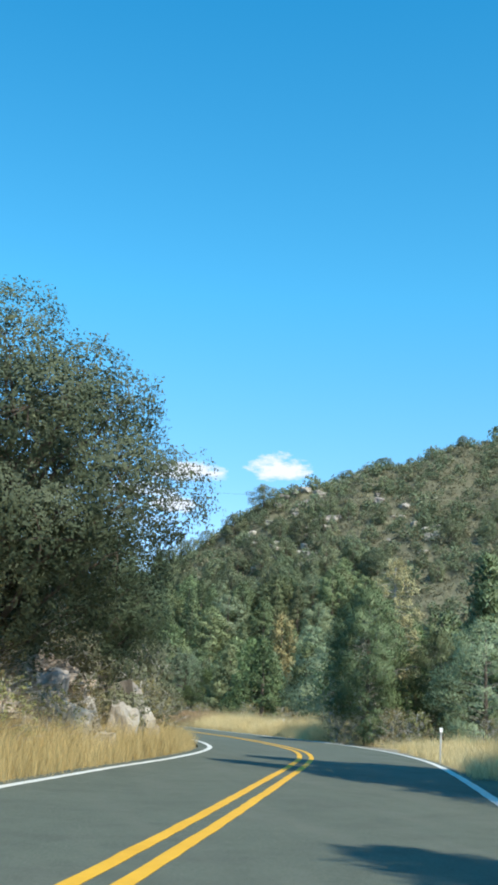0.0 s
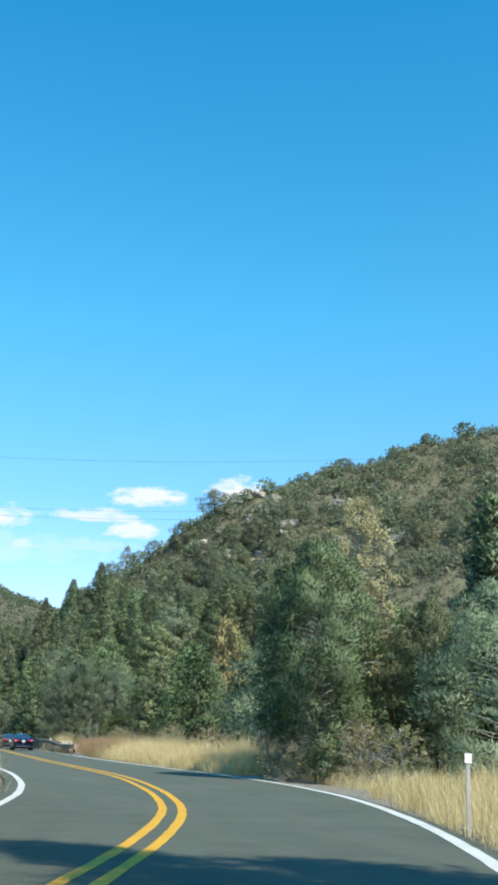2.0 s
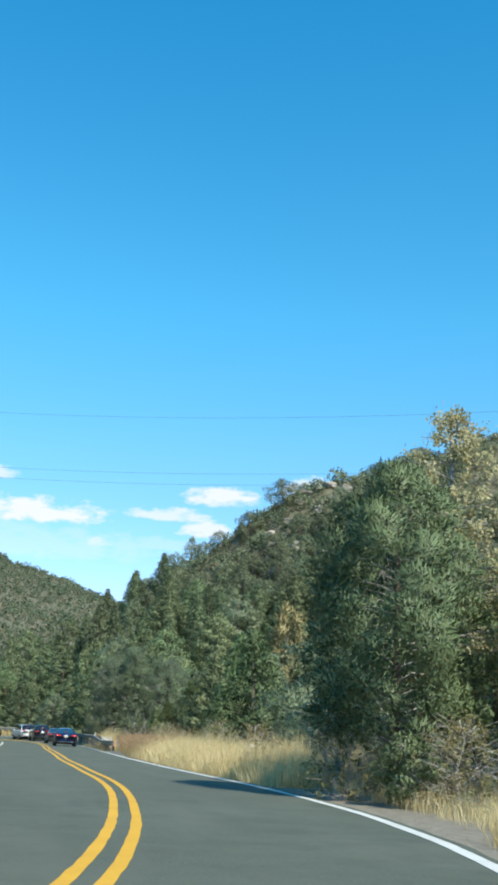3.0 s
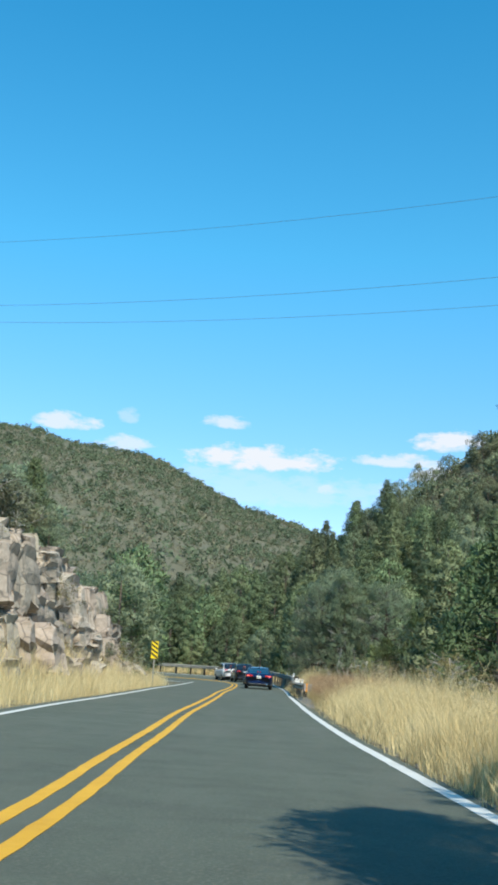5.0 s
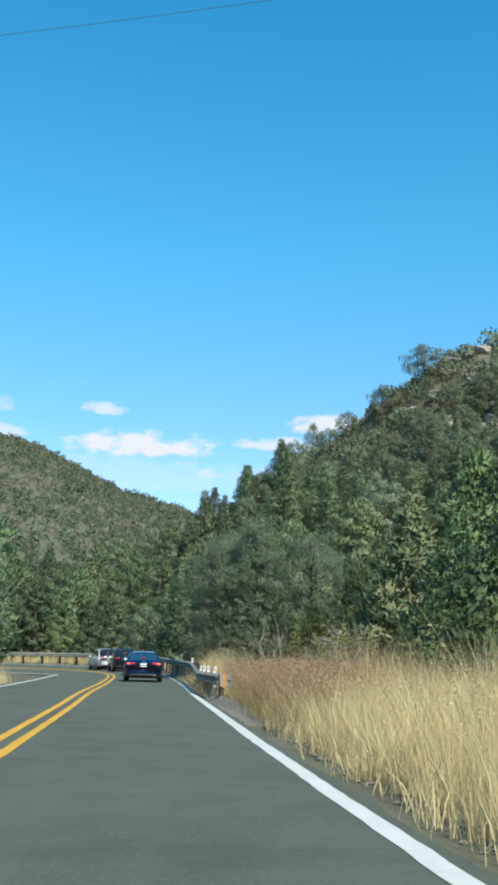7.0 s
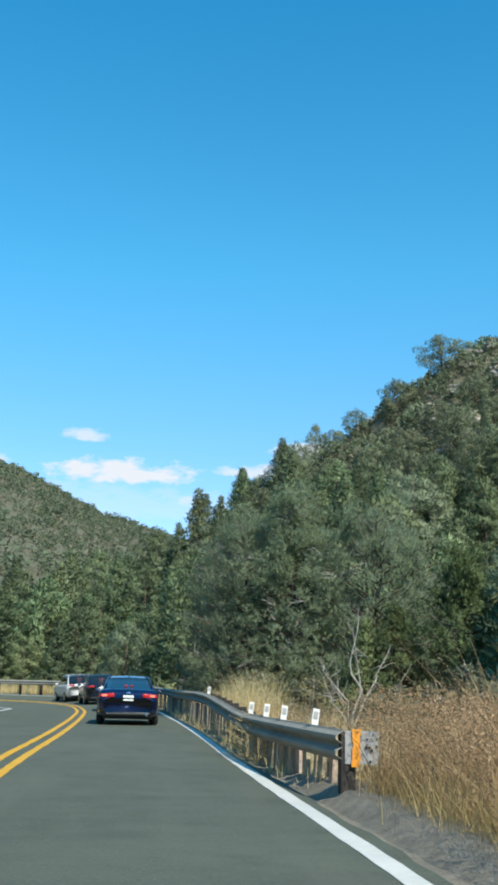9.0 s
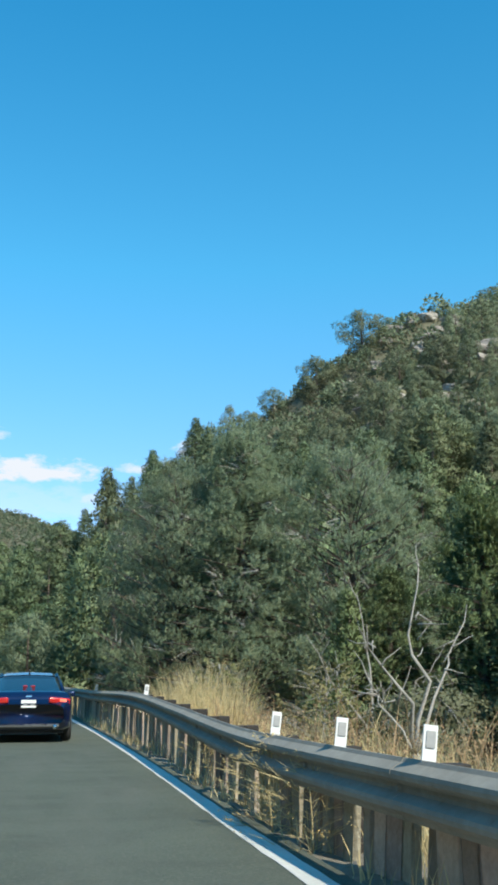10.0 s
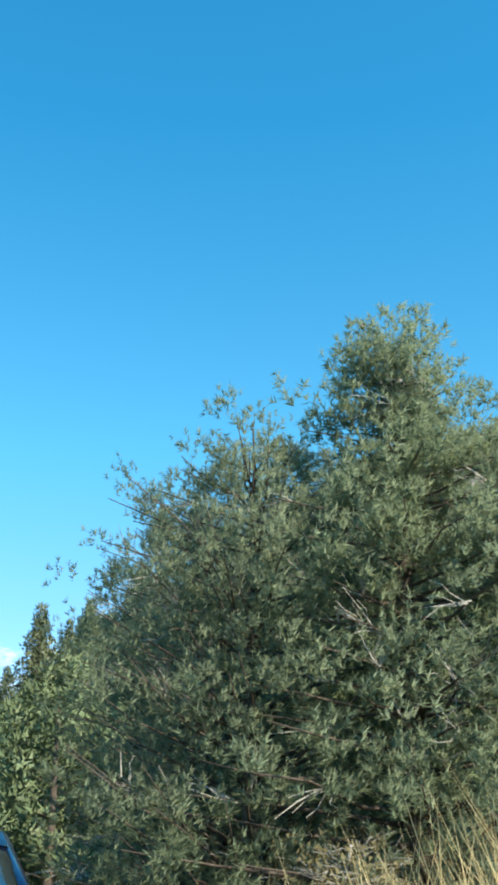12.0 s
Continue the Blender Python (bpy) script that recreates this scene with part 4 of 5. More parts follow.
# trees that stand out on the skyline of the hill
for kind, x, y, h, turn, fat in (
    ("hill_shrub", 49.3, 226.0, 6.8, 0, 1.2), ("hill_shrub", 42.6, 225.0, 6.6, 30, 1.1), ("hill_cone", 33.2, 241.0, 10.0, 60, 1.0), ("hill_shrub", 37.5, 229.0, 4.4, 90, 1.2),
    ("hill_shrub", 29.2, 233.0, 8.5, 120, 1.1), ("hill_shrub", 24.0, 233.0, 7.6, 150, 1.1), ("hill_shrub", 62.0, 228.0, 3.6, 180, 1.3), ("hill_shrub", 70.0, 229.0, 3.4, 210, 1.4),
    ("hill_shrub", 78.0, 226.0, 5.0, 240, 1.2), ("hill_shrub", 96.0, 222.0, 4.2, 270, 1.0), ("hill_shrub", 74.0, 214.0, 4.2, 130, 1.1), ("hill_shrub", 35.8, 240.0, 6.6, 310, 1.2), ("hill_shrub", 54.5, 229.0, 3.4, 20, 1.3),
    ("hill_shrub", 84.0, 224.0, 3.0, 40, 1.3), ("hill_shrub", 89.0, 223.5, 2.8, 70, 1.3), ("ridge_pine", 19.6, 252.0, 7.5, 20, 1.2), ("hill_shrub", 22.0, 240.0, 6.5, 80, 1.2),
):
    plant(kind, x, y, h, turn, fat, 0.4, "pines on the skyline")
for key in list(PROTOS):
    remove_proto(PROTOS.pop(key))


def far_cover(name, n, area, seed, size, per, mat, label, ok=None, squat=0.8, quad=0.42):
    """Uncountable shrubs and trees that clothe the far slopes."""
    rng = np.random.RandomState(seed)
    x = rng.uniform(area[0], area[1], n * 3)
    y = rng.uniform(area[2], area[3], n * 3)
    keep = np.ones(len(x), bool) if ok is None else ok(x, y)
    x, y = x[keep][:n], y[keep][:n]
    z = height(x, y)
    r = size * rng.lognormal(0, 0.35, len(x))
    base = np.stack([x, y, z + 0.55 * r * squat], 1)
    k = np.repeat(np.arange(len(x)), per)
    v = rng.normal(0, 1, (len(k), 3))
    v /= np.linalg.norm(v, axis=1)[:, None]
    c = base[k] + v * r[k][:, None] * np.array([0.62, 0.62, 0.7 * squat]) * rng.uniform(0.55, 1.1, len(k))[:, None]
    way = rng.normal(0, 1, (len(k), 3))
    way /= np.linalg.norm(way, axis=1)[:, None]
    side = np.cross(way, rng.normal(0, 1, (len(k), 3)))
    side /= np.linalg.norm(side, axis=1)[:, None]
    q = (quad * r[k] * rng.uniform(0.6, 1.3, len(k)))[:, None]
    verts = np.stack([c - way * q + side * q * 0.7, c + way * q, c - way * q - side * q * 0.7], 1).reshape(-1, 3)
    faces = np.arange(3 * len(k)).reshape(-1, 3)
    tagged(new(name, mesh_of(name, verts, faces, mat)), label, "shrubs", kind="stuff")


def on_right_hill(x, y):
    return (y > np.interp(x, [-60, 10, 40, 70, 120, 250], [178, 178, 150, 128, 90, 60])) & (x > -20 + 0.1 * y)


def on_left_ridge(x, y):
    az = np.degrees(np.arctan2(x - 10, y - 45))
    r = np.hypot(x - 10, y - 45)
    return (az > -34) & (az < 8) & (r > 195) & (r < 1180) & ~((x > 0) & (y < 262))


far_cover("hill_trees", 4800, (-5, 190, 70, 250), 81, 1.7, 165, "hill_cover", "small dark green pines and junipers dotted over the hillside", on_right_hill, quad=0.085)
far_cover("hill_scrub", 38000, (-5, 190, 70, 250), 82, 0.8, 16, "hill_brush", "grey-brown dry scrub covering the stony hillside", on_right_hill, quad=0.18)
far_cover("ridge_trees", 13000, (-660, 170, 190, 1220), 83, 2.8, 40, "far_leaf", "dark green trees clothing the distant ridge", on_left_ridge, quad=0.15)
far_cover("ridge_scrub", 14000, (-660, 170, 190, 1220), 84, 2.0, 16, "scrub_leaf", "grey-brown scrub on the distant ridge", on_left_ridge, quad=0.22)


def dead_tree(x, y, h, seed, turn):
    """A bleached snag with forked bare limbs."""
    rng = np.random.RandomState(seed)
    ob = root("dead_tree", pose(x, y, ground_at(x, y) - 0.1, 0, 0, turn), "bleached dead tree with forked bare limbs", "tree")
    stem = [(0, 0, -0.3), (0.03, 0, h * 0.12), (-0.04, 0.03, h * 0.22)]
    part("trunk", mesh_of("trunk", *tube(stem, [0.065, 0.055, 0.048], 8), "bark_grey", smooth=True), "bark_grey", ob)
    fork = np.array(stem[-1])
    for k, (dx, dy, dz) in enumerate(((0.10, 0.05, 0.85), (-0.30, -0.1, 0.50), (0.42, 0.1, 0.66), (-0.12, 0.2, 0.34))):
        tip = fork + h * np.array([dx, dy, dz]) * rng.uniform(0.75, 1.0)
        v, f = limb(rng, fork, tip, 0.034 - 0.005 * k, 0.005, 0.16, 6, 6)
        bits = [(v, f)]
        for q in range(7):
            u = rng.uniform(0.35, 1.0)
            a = fork + (tip - fork) * u
            b = a + rng.normal(0, 0.11, 3) * h * 0.55 + np.array([0, 0, 0.05 * h])
            bits.append(limb(rng, a, b, 0.012, 0.003, 0.15, 3, 4))
        part("limb", mesh_of("limb", *merge(bits), "bark_grey", smooth=True), "bark_grey", ob)
    return ob


dead_tree(13.8, 105.6, 3.0, 3, 20)
dead_tree(15.4, 112.4, 3.4, 4, 140)
dead_tree(15.3, 53.3, 3.7, 5, 60)
dead_tree(14.9, 50.9, 3.0, 8, 200)
dead_tree(17.2, 103.0, 3.6, 7, 250)


def grass(name, count, s0, s1, d0, d1, h, mat, label, seed, width=0.008, rough=0.35):
    """Blades of dry grass, each a bent tapering strip, in tufts."""
    rng = np.random.RandomState(seed)
    tufts = max(8, count // 14)
    ts, td = rng.uniform(s0, s1, tufts), d0 + (d1 - d0) * rng.beta(1.0, 1.0, tufts)
    th = h * rng.lognormal(0, 0.2, tufts) * (0.72 + 0.4 * np.clip(np.abs(td - d0) / max(abs(d1 - d0), 0.1) * 2, 0, 1))
    k = rng.randint(0, tufts, count)
    ss, dd = ts[k] + rng.normal(0, 0.11, count), td[k] + rng.normal(0, 0.11, count)
    i = np.clip(np.searchsorted(ALONG, ss), 0, len(ALONG) - 1)
    p = LINE[i] + SIDE[i] * dd[:, None] + TANG[i] * (ss - ALONG[i])[:, None]
    z = height(p[:, 0], p[:, 1]) - 0.02
    hh = th[k] * rng.uniform(0.55, 1.2, count)
    a = rng.uniform(0, 2 * pi, count)
    across = np.stack([np.cos(a), np.sin(a), 0 * a], 1)
    b = rng.uniform(0, 2 * pi, count)
    lean = np.stack([np.cos(b), np.sin(b), 0 * b], 1) * (hh * rng.uniform(0.05, rough, count))[:, None]
    w = (width * rng.uniform(0.6, 1.5, count))[:, None]
    foot = np.stack([p[:, 0], p[:, 1], z], 1)
    up = np.stack([0 * hh, 0 * hh, hh], 1)
    m = foot + 0.55 * up + 0.35 * lean
    tip = foot + up + lean
    verts = np.stack([foot - across * w * 0.5, foot + across * w * 0.5, m + across * w * 0.6, m - across * w * 0.6, tip], 1).reshape(-1, 3)
    n = 5 * np.arange(count)[:, None]
    quads = (n + np.array([0, 1, 2, 3])).tolist()
    tris = (n + np.array([3, 2, 4])).tolist()
    tagged(new(name, mesh_of(name, verts, quads + tris, mat)), label, "grass", kind="stuff")


grass("tall_grass", 105000, s_at(52.5), s_at(84), 4.3, 8.0, 0.95, "grass_dry", "tall pale straw-coloured dry grass along the road", 1, 0.0042, 0.6)
grass("brown_weeds", 26000, s_at(81), s_at(95.8), 4.4, 8.0, 1.1, "grass_rust", "tall rust-brown dry weeds beside the shoulder", 2, 0.0052, 1.0)
grass("tall_grass", 5000, s_at(52), s_at(84), 4.02, 4.45, 0.42, "grass_dry", "short dry grass at the edge of the shoulder", 14, 0.007, 0.8)
grass("tall_grass", 13000, s_at(82), s_at(95), 4.2, 5.6, 0.6, "grass_gold", "pale dry grass mixed with brown weeds", 3, 0.0045, 0.8)
grass("tall_grass", 15000, s_at(96), s_at(140), 4.32, 8.4, 0.7, "grass_dry", "golden dry grass behind the guardrail", 4, 0.006, 0.7)
grass("brown_weeds", 1800, s_at(97), s_at(128), 4.6, 7.0, 0.85, "grass_rust", "brown dry weeds behind the guardrail", 5, 0.012, 0.7)
grass("tall_grass", 12000, s_at(36.5), s_at(52), 5.4, 8.8, 0.55, "grass_dry", "dry straw-coloured grass at the edge of a gravel turnout", 6, 0.005, 0.7)
grass("tall_grass", 13000, s_at(24), s_at(38.5), 4.6, 8.4, 0.62, "grass_gold", "golden dry grass outside the first bend", 16, 0.005, 0.7)
grass("tall_grass", 42000, s_at(9), s_at(41), -3.62, -7.2, 0.8, "grass_gold", "golden dry grass on the bank beside the road", 7, 0.0045, 0.8)
grass("tall_grass", 34000, s_at(48), s_at(112), -3.8, -6.9, 0.85, "grass_dry", "golden dry grass below the rock cut", 8, 0.006, 0.6)
grass("tall_grass", 7000, s_at(136), s_at(136) + 60, 5.2, 9.0, 0.8, "grass_dry", "pale dry grass outside the far bend", 9, 0.02)
grass("tall_grass", 9000, s_at(136), s_at(136) + 60, 4.4, 15.0, 1.0, "grass_dry", "golden dry grass outside the far bend", 11, 0.025)
grass("tall_grass", 4600, s_at(113.8), s_at(117.8), 4.45, 6.0, 1.2, "grass_dry", "tall golden grass standing thick behind the rail", 17, 0.0055, 0.55)
grass("dry_stalks", 700, s_at(118), s_at(127), 4.9, 7.0, 1.15, "grass_dry", "tall bleached stalks behind the guardrail", 12, 0.014, 0.35)
grass("tall_grass", 1300, s_at(96), s_at(132), 3.88, 4.3, 0.3, "grass_dry", "thin dry grass growing in front of the boards", 13, 0.008, 0.5)
grass("tall_grass", 6500, s_at(22), s_at(35.5), 4.05, 5.4, 0.6, "grass_dry", "dry grass round the delineator post", 15, 0.0045, 0.8)
grass("tall_grass", 2500, s_at(0.5), s_at(28), 4.6, 7.5, 0.6, "grass_dry", "thin dry grass on the shoulder", 10, 0.006, 0.7)


def weed_leaves(name, count, s0, s1, d0, d1, h, mat, label, seed):
    """Curled dry leaves and seed heads hanging in the weeds."""
    rng = np.random.RandomState(seed)
    ss, dd = rng.uniform(s0, s1, count), rng.uniform(d0, d1, count)
    i = np.clip(np.searchsorted(ALONG, ss), 0, len(ALONG) - 1)
    p = LINE[i] + SIDE[i] * dd[:, None] + TANG[i] * (ss - ALONG[i])[:, None]
    z = height(p[:, 0], p[:, 1]) + h * rng.beta(1.6, 1.3, count)
    v, f = leaf_cloud(rng, np.stack([p[:, 0], p[:, 1], z], 1), 7, 0.14, 0.034, 0.6)
    tagged(new(name, mesh_of(name, v, f, mat)), label, "weeds", kind="stuff")


weed_leaves("weed_leaves", 30000, s_at(81), s_at(96.6), 4.25, 8.0, 1.2, "grass_rust", "curled brown leaves and seed heads of the weeds", 51)
weed_leaves("weed_leaves", 3000, s_at(97), s_at(128), 4.3, 8.0, 0.95, "grass_rust", "curled brown leaves and seed heads behind the rail", 52)
weed_leaves("seed_heads", 6500, s_at(50), s_at(84), 4.4, 8.0, 1.1, "grass_dry", "feathery pale seed heads of the dry grass", 54)
weed_leaves("weed_leaves", 1500, s_at(52), s_at(82), 5.5, 8.2, 1.05, "grass_rust", "dark seed heads among the pale grass", 53)


def shoulder():
    """Loose gravel between asphalt and grass, each stone with its own faces."""
    rng = np.random.RandomState(14)
    parts = []
    for k in range(2600):
        s = rng.uniform(s_at(22), s_at(100))
        side = 1 if rng.uniform() < 0.75 else -1
        d = side * (3.98 + abs(rng.normal(0, 0.28 if not (s_at(30) < s < s_at(48) and side > 0) else 0.8)))
        p = on_road(s, d)
        z = ground_at(p.x, p.y)
        r = rng.uniform(0.012, 0.05)
        v = np.array([(1, 0, 0), (-1, 0, 0), (0, 1, 0), (0, -1, 0), (0, 0, 0.7), (0, 0, -0.7)]) * r * rng.uniform(0.6, 1.3, (6, 1)) + np.array([p.x, p.y, z + 0.3 * r])
        parts.append((v, [(0, 2, 4), (2, 1, 4), (1, 3, 4), (3, 0, 4), (2, 0, 5), (1, 2, 5), (3, 1, 5), (0, 3, 5)]))
    v, f = merge(parts)
    tagged(new("gravel", mesh_of("gravel", [tuple(p) for p in v], f, "gravel")), "loose grey gravel along the road's edges", "gravel", kind="stuff")
    for y0, y1, d0, d1 in ((33, 53, 3.72, 6.6), (84, 132, 3.72, 4.5)):
        w, g = ribbon(s_at(y0), s_at(y1), d0, d1, -0.045, 0.1, wobble=0.1, seed=33)
        tagged(new("gravel_turnout", mesh_of("gravel_turnout", w, g, "gravel")), "strip of bare gravel beside the road", "ground", kind="structure")


shoulder()


# ------------------------------------------------------------ rocks
def rock_mesh(name, seed, mat, cuts=9):
    """An angular stone: a ball cut by random planes, with roughened faces."""
    rng = np.random.RandomState(seed)
    bm = bmesh.new()
    bmesh.ops.create_cube(bm, size=1.7)
    bmesh.ops.subdivide_edges(bm, edges=list(bm.edges), cuts=7, use_grid_fill=True)
    for k in range(cuts):
        n = Vector(rng.normal(0, 1, 3)).normalized()
        at = rng.uniform(0.62, 1.0)
        for v in bm.verts:
            over = v.co.dot(n) - at
            if over > 0:
                v.co -= n * over * 0.96
    for v in bm.verts:
        step = noise.cell(v.co * 1.9 + Vector((seed, 0, 0))) * 0.10
        v.co += v.co.normalized() * step + Vector(noise.noise_vector(v.co * 2.3 + Vector((seed, 0, 0)))) * 0.07 + Vector(noise.noise_vector(v.co * 6.0 + Vector((0, seed, 0)))) * 0.03
    me = bpy.data.meshes.new(name)
    bm.to_mesh(me)
    bm.free()
    me.materials.append(M[mat])
    return me


def slab_mesh(name, seed, mat):
    """A jointed block of rock: flat broken faces, clipped corners, a few steps and cracks."""
    rng = np.random.RandomState(seed)
    bm = bmesh.new()
    bmesh.ops.create_cube(bm, size=2.0)
    bmesh.ops.subdivide_edges(bm, edges=list(bm.edges), cuts=6, use_grid_fill=True)
    for k in range(10):
        n = Vector(rng.normal(0, 1, 3) * np.array([1, 1, 0.7])).normalized()
        at = rng.uniform(0.85, 1.25)
        for v in bm.verts:
            over = v.co.dot(n) - at
            if over > 0:
                v.co -= n * over * 0.97
    for v in bm.verts:
        c = v.co.copy()
        v.co += Vector((noise.cell(c * 1.3 + Vector((seed, 0, 0))) - 0.5, noise.cell(c * 1.3 + Vector((0, seed, 0))) - 0.5, 0.4 * (noise.cell(c * 1.7 + Vector((0, 0, seed))) - 0.5))) * 0.16
        v.co += Vector(noise.noise_vector(c * 1.6 + Vector((seed, 0, 0)))) * 0.08 + Vector(noise.noise_vector(c * 5.0 + Vector((0, seed, 0)))) * 0.03
    me = bpy.data.meshes.new(name)
    bm.to_mesh(me)
    bm.free()
    me.materials.append(M[mat])
    return me


ROCKS = [rock_mesh("rock", 100 + k, "rock", 8 + k % 4) for k in range(6)]
SLABS = [slab_mesh("rock", 300 + k, "rock") for k in range(7)]
PALE = [rock_mesh("rock", 200 + k, "pale_rock", 8 + k % 4) for k in range(4)]


def rock_face(y0, y1, d0, crest, seed, label, gap=0.0, block=1.0):
    """Courses of jointed blocks stepping back up the bank. crest: height of the top along the way."""
    rng = np.random.RandomState(seed)
    mid = on_road(s_at((y0 + y1) / 2), d0)
    ob = root("rock_outcrop", pose(mid.x, mid.y, 0), label, "rock")
    inv = ob.matrix_world.inverted()
    base, level = -0.2, 0
    while base < 6:
        tall = rng.uniform(0.9, 1.7) * block
        s = s_at(y0) + rng.uniform(0, 0.8)
        while s < s_at(y1):
            wide = rng.uniform(1.0, 2.9) * block
            y = y0 + s - s_at(y0)
            top = crest(y) + 0.4 * float(lumps(y, 0.0, 1.6, seed))
            if base + 0.55 * tall < top and rng.uniform() > gap:
                p = on_road(s + wide / 2, d0 - 0.33 * level - 0.5 * float(lumps(y, 3.0 * level, 1.9, seed)) - abs(rng.normal(0, 0.15)))
                o = new("rock", SLABS[rng.randint(7)])
                o.parent = ob
                o.matrix_parent_inverse = inv
                o.matrix_basis = pose(p.x, p.y, base + tall / 2, rng.normal(0, 4), rng.normal(-5, 4), heading(s) + rng.normal(0, 7)) @ Matrix.Diagonal((rng.uniform(0.8, 1.1), 0.6 * wide, 0.6 * tall * rng.uniform(0.95, 1.2), 1))
            s += wide * 0.85
        base += tall * 0.82
        level += 1


rock_face(76, 105.5, -6.3, lambda y: 5.4 - 1.0 * float(ease((y - 88) / 8)) - 1.6 * float(ease((y - 98) / 7)), 17, "pinkish-grey jointed rock face above the road")
rock_face(12, 34, -6.2, lambda y: 2.2 - 0.7 * float(ease((y - 25) / 8)), 19, "pale weathered rock bank below the oak trees", 0.22, 0.6)


def bank_boulders():
    """Pale boulders that stick out of the grass on the bank inside the first bend."""
    for k, (x, y, up, sx, sy, sz, lean) in enumerate((
        (1.7, 28.2, 0.6, 0.5, 0.65, 1.0, 14), (2.2, 30.2, 1.0, 0.42, 0.5, 1.3, -8), (2.5, 31.6, 0.6, 0.55, 0.8, 1.0, 20),
        (0.1, 24.8, 0.7, 0.55, 0.7, 0.75, 10), (-0.5, 25.6, 1.1, 0.6, 0.7, 0.8, -12), (0.5, 26.2, 0.75, 0.45, 0.5, 0.6, 30), (-0.9, 24.4, 0.8, 0.5, 0.7, 0.8, 5),
    )):
        o = new("boulder", PALE[k % 4])
        o.matrix_world = pose(x, y, ground_at(x, y) + up * 0.8, lean, 0.5 * lean, 47 * k) @ Matrix.Diagonal((sx, sy, sz, 1))
        tagged(o, "pale pinkish boulder sticking out of the grassy bank", "rock", "boulders on the bank")


bank_boulders()
for n, (x, y, r, tall) in enumerate(((0.9, 24.6, 0.4, 1.3), (2.9, 31.8, 0.38, 1.8), (1.4, 27.2, 0.4, 0.8), (-3.6, 15.0, 0.5, 0.9),
                                     (13.9, 96.2, 0.35, 0.6), (14.6, 99.4, 0.5, 0.6), (1.9, 107.6, 0.9, 1.1), (0.6, 66.0, 0.8, 0.9), (0.2, 70.5, 1.0, 1.1), (1.2, 58.0, 0.7, 0.8))):
    o = new("boulder", ROCKS[n % 6])
    o.matrix_world = pose(x, y, ground_at(x, y) + 0.25 * r * tall, 8 * n, 5 * n, 47 * n) @ Matrix.Diagonal((r, r * 0.9, r * tall, 1))
    tagged(o, "pale weathered boulder on the grassy roadside bank", "rock", "roadside boulders")


def hill_rocks():
    rng = np.random.RandomState(23)
    spots = [(52.5, 225.5), (54.5, 226.2), (56.5, 226.4), (59.0, 226.0), (61.5, 224.6), (66.0, 226.4), (69.0, 227.5), (72.0, 226.0)]
    spots += [(rng.uniform(34, 80), rng.uniform(186, 224)) for k in range(36)] + [(rng.uniform(42, 64), rng.uniform(200, 222)) for k in range(44)]
    for x, y in spots:
        r = rng.uniform(0.45, 1.3) if y < 224 else rng.uniform(0.8, 1.3)
        o = new("boulder", PALE[rng.randint(4)])
        o.matrix_world = pose(x, y, ground_at(x, y) + 0.25 * r, rng.uniform(-20, 20), rng.uniform(-20, 20), rng.uniform(0, 360)) @ Matrix.Diagonal((r * 1.5, r, r * 0.8, 1))
        tagged(o, "pale grey rock breaking out of the hillside", "rock", "outcrops on the hill")


hill_rocks()


def gravel_bank():
    """A low uneven bank of earth and gravel heaped along the foot of the rail."""
    rng = np.random.RandomState(44)
    ss = np.arange(s_at(85), s_at(106), 0.22)
    across = np.linspace(0, 1, 9)
    rows, faces = [], []
    for s in ss:
        y = float(np.interp(s, ALONG, LINE[:, 1]))
        tall = 0.2 * float(ease((y - 86) / 7)) * (1 - 0.75 * float(ease((y - 96.5) / 5)))
        for u in across:
            p = on_road(s, 3.76 + 1.1 * u)
            z = ground_at(p.x, p.y) - 0.03 + (tall * float(ease(u / 0.28)) + rng.uniform(0, 0.028)) * float(ease((1 - u) / 0.3))
            rows.append((p.x, p.y, z))
    n = len(across)
    for k in range(len(ss) - 1):
        for q in range(n - 1):
            a = k * n + q
            faces.append((a, a + 1, a + n + 1, a + n))
    tagged(new("gravel_bank", mesh_of("gravel_bank", rows, faces, "gravel", smooth=True)), "low bank of brown earth and gravel at the foot of the guardrail", "ground", kind="structure")


gravel_bank()


# ------------------------------------------------------------ guardrail, boards, markers, signs, cables
PROFILE = [(0.0, 0.40), (-0.012, 0.425), (-0.078, 0.465), (-0.083, 0.49), (-0.078, 0.512), (-0.012, 0.55), (-0.006, 0.57), (-0.012, 0.59), (-0.078, 0.628), (-0.083, 0.65), (-0.078, 0.672), (-0.012, 0.712), (0.004, 0.735)]
RAIL_Y = [95, 96.8, 100, 102, 108, 114, 125, 135]
RAIL_OFF = [4.03, 3.94, 3.84, 3.8, 3.86, 3.95, 4.0, 4.05]


def rail_d(s):
    """How far the rail stands from the middle of the road."""
    y = float(np.interp(s, ALONG, LINE[:, 1])) if s < BEND + 8 else 135.0
    return float(np.interp(y, RAIL_Y, RAIL_OFF))


def lift(s):
    """The rail stands a little higher where the road begins to bend."""
    return 0.09 * float(ease((s - s_at(102.5)) / 6.0)) + 0.13 * float(ease((s - s_at(104)) / 16.0)) + 0.09 * float(ease((s - s_at(106)) / 10.0))


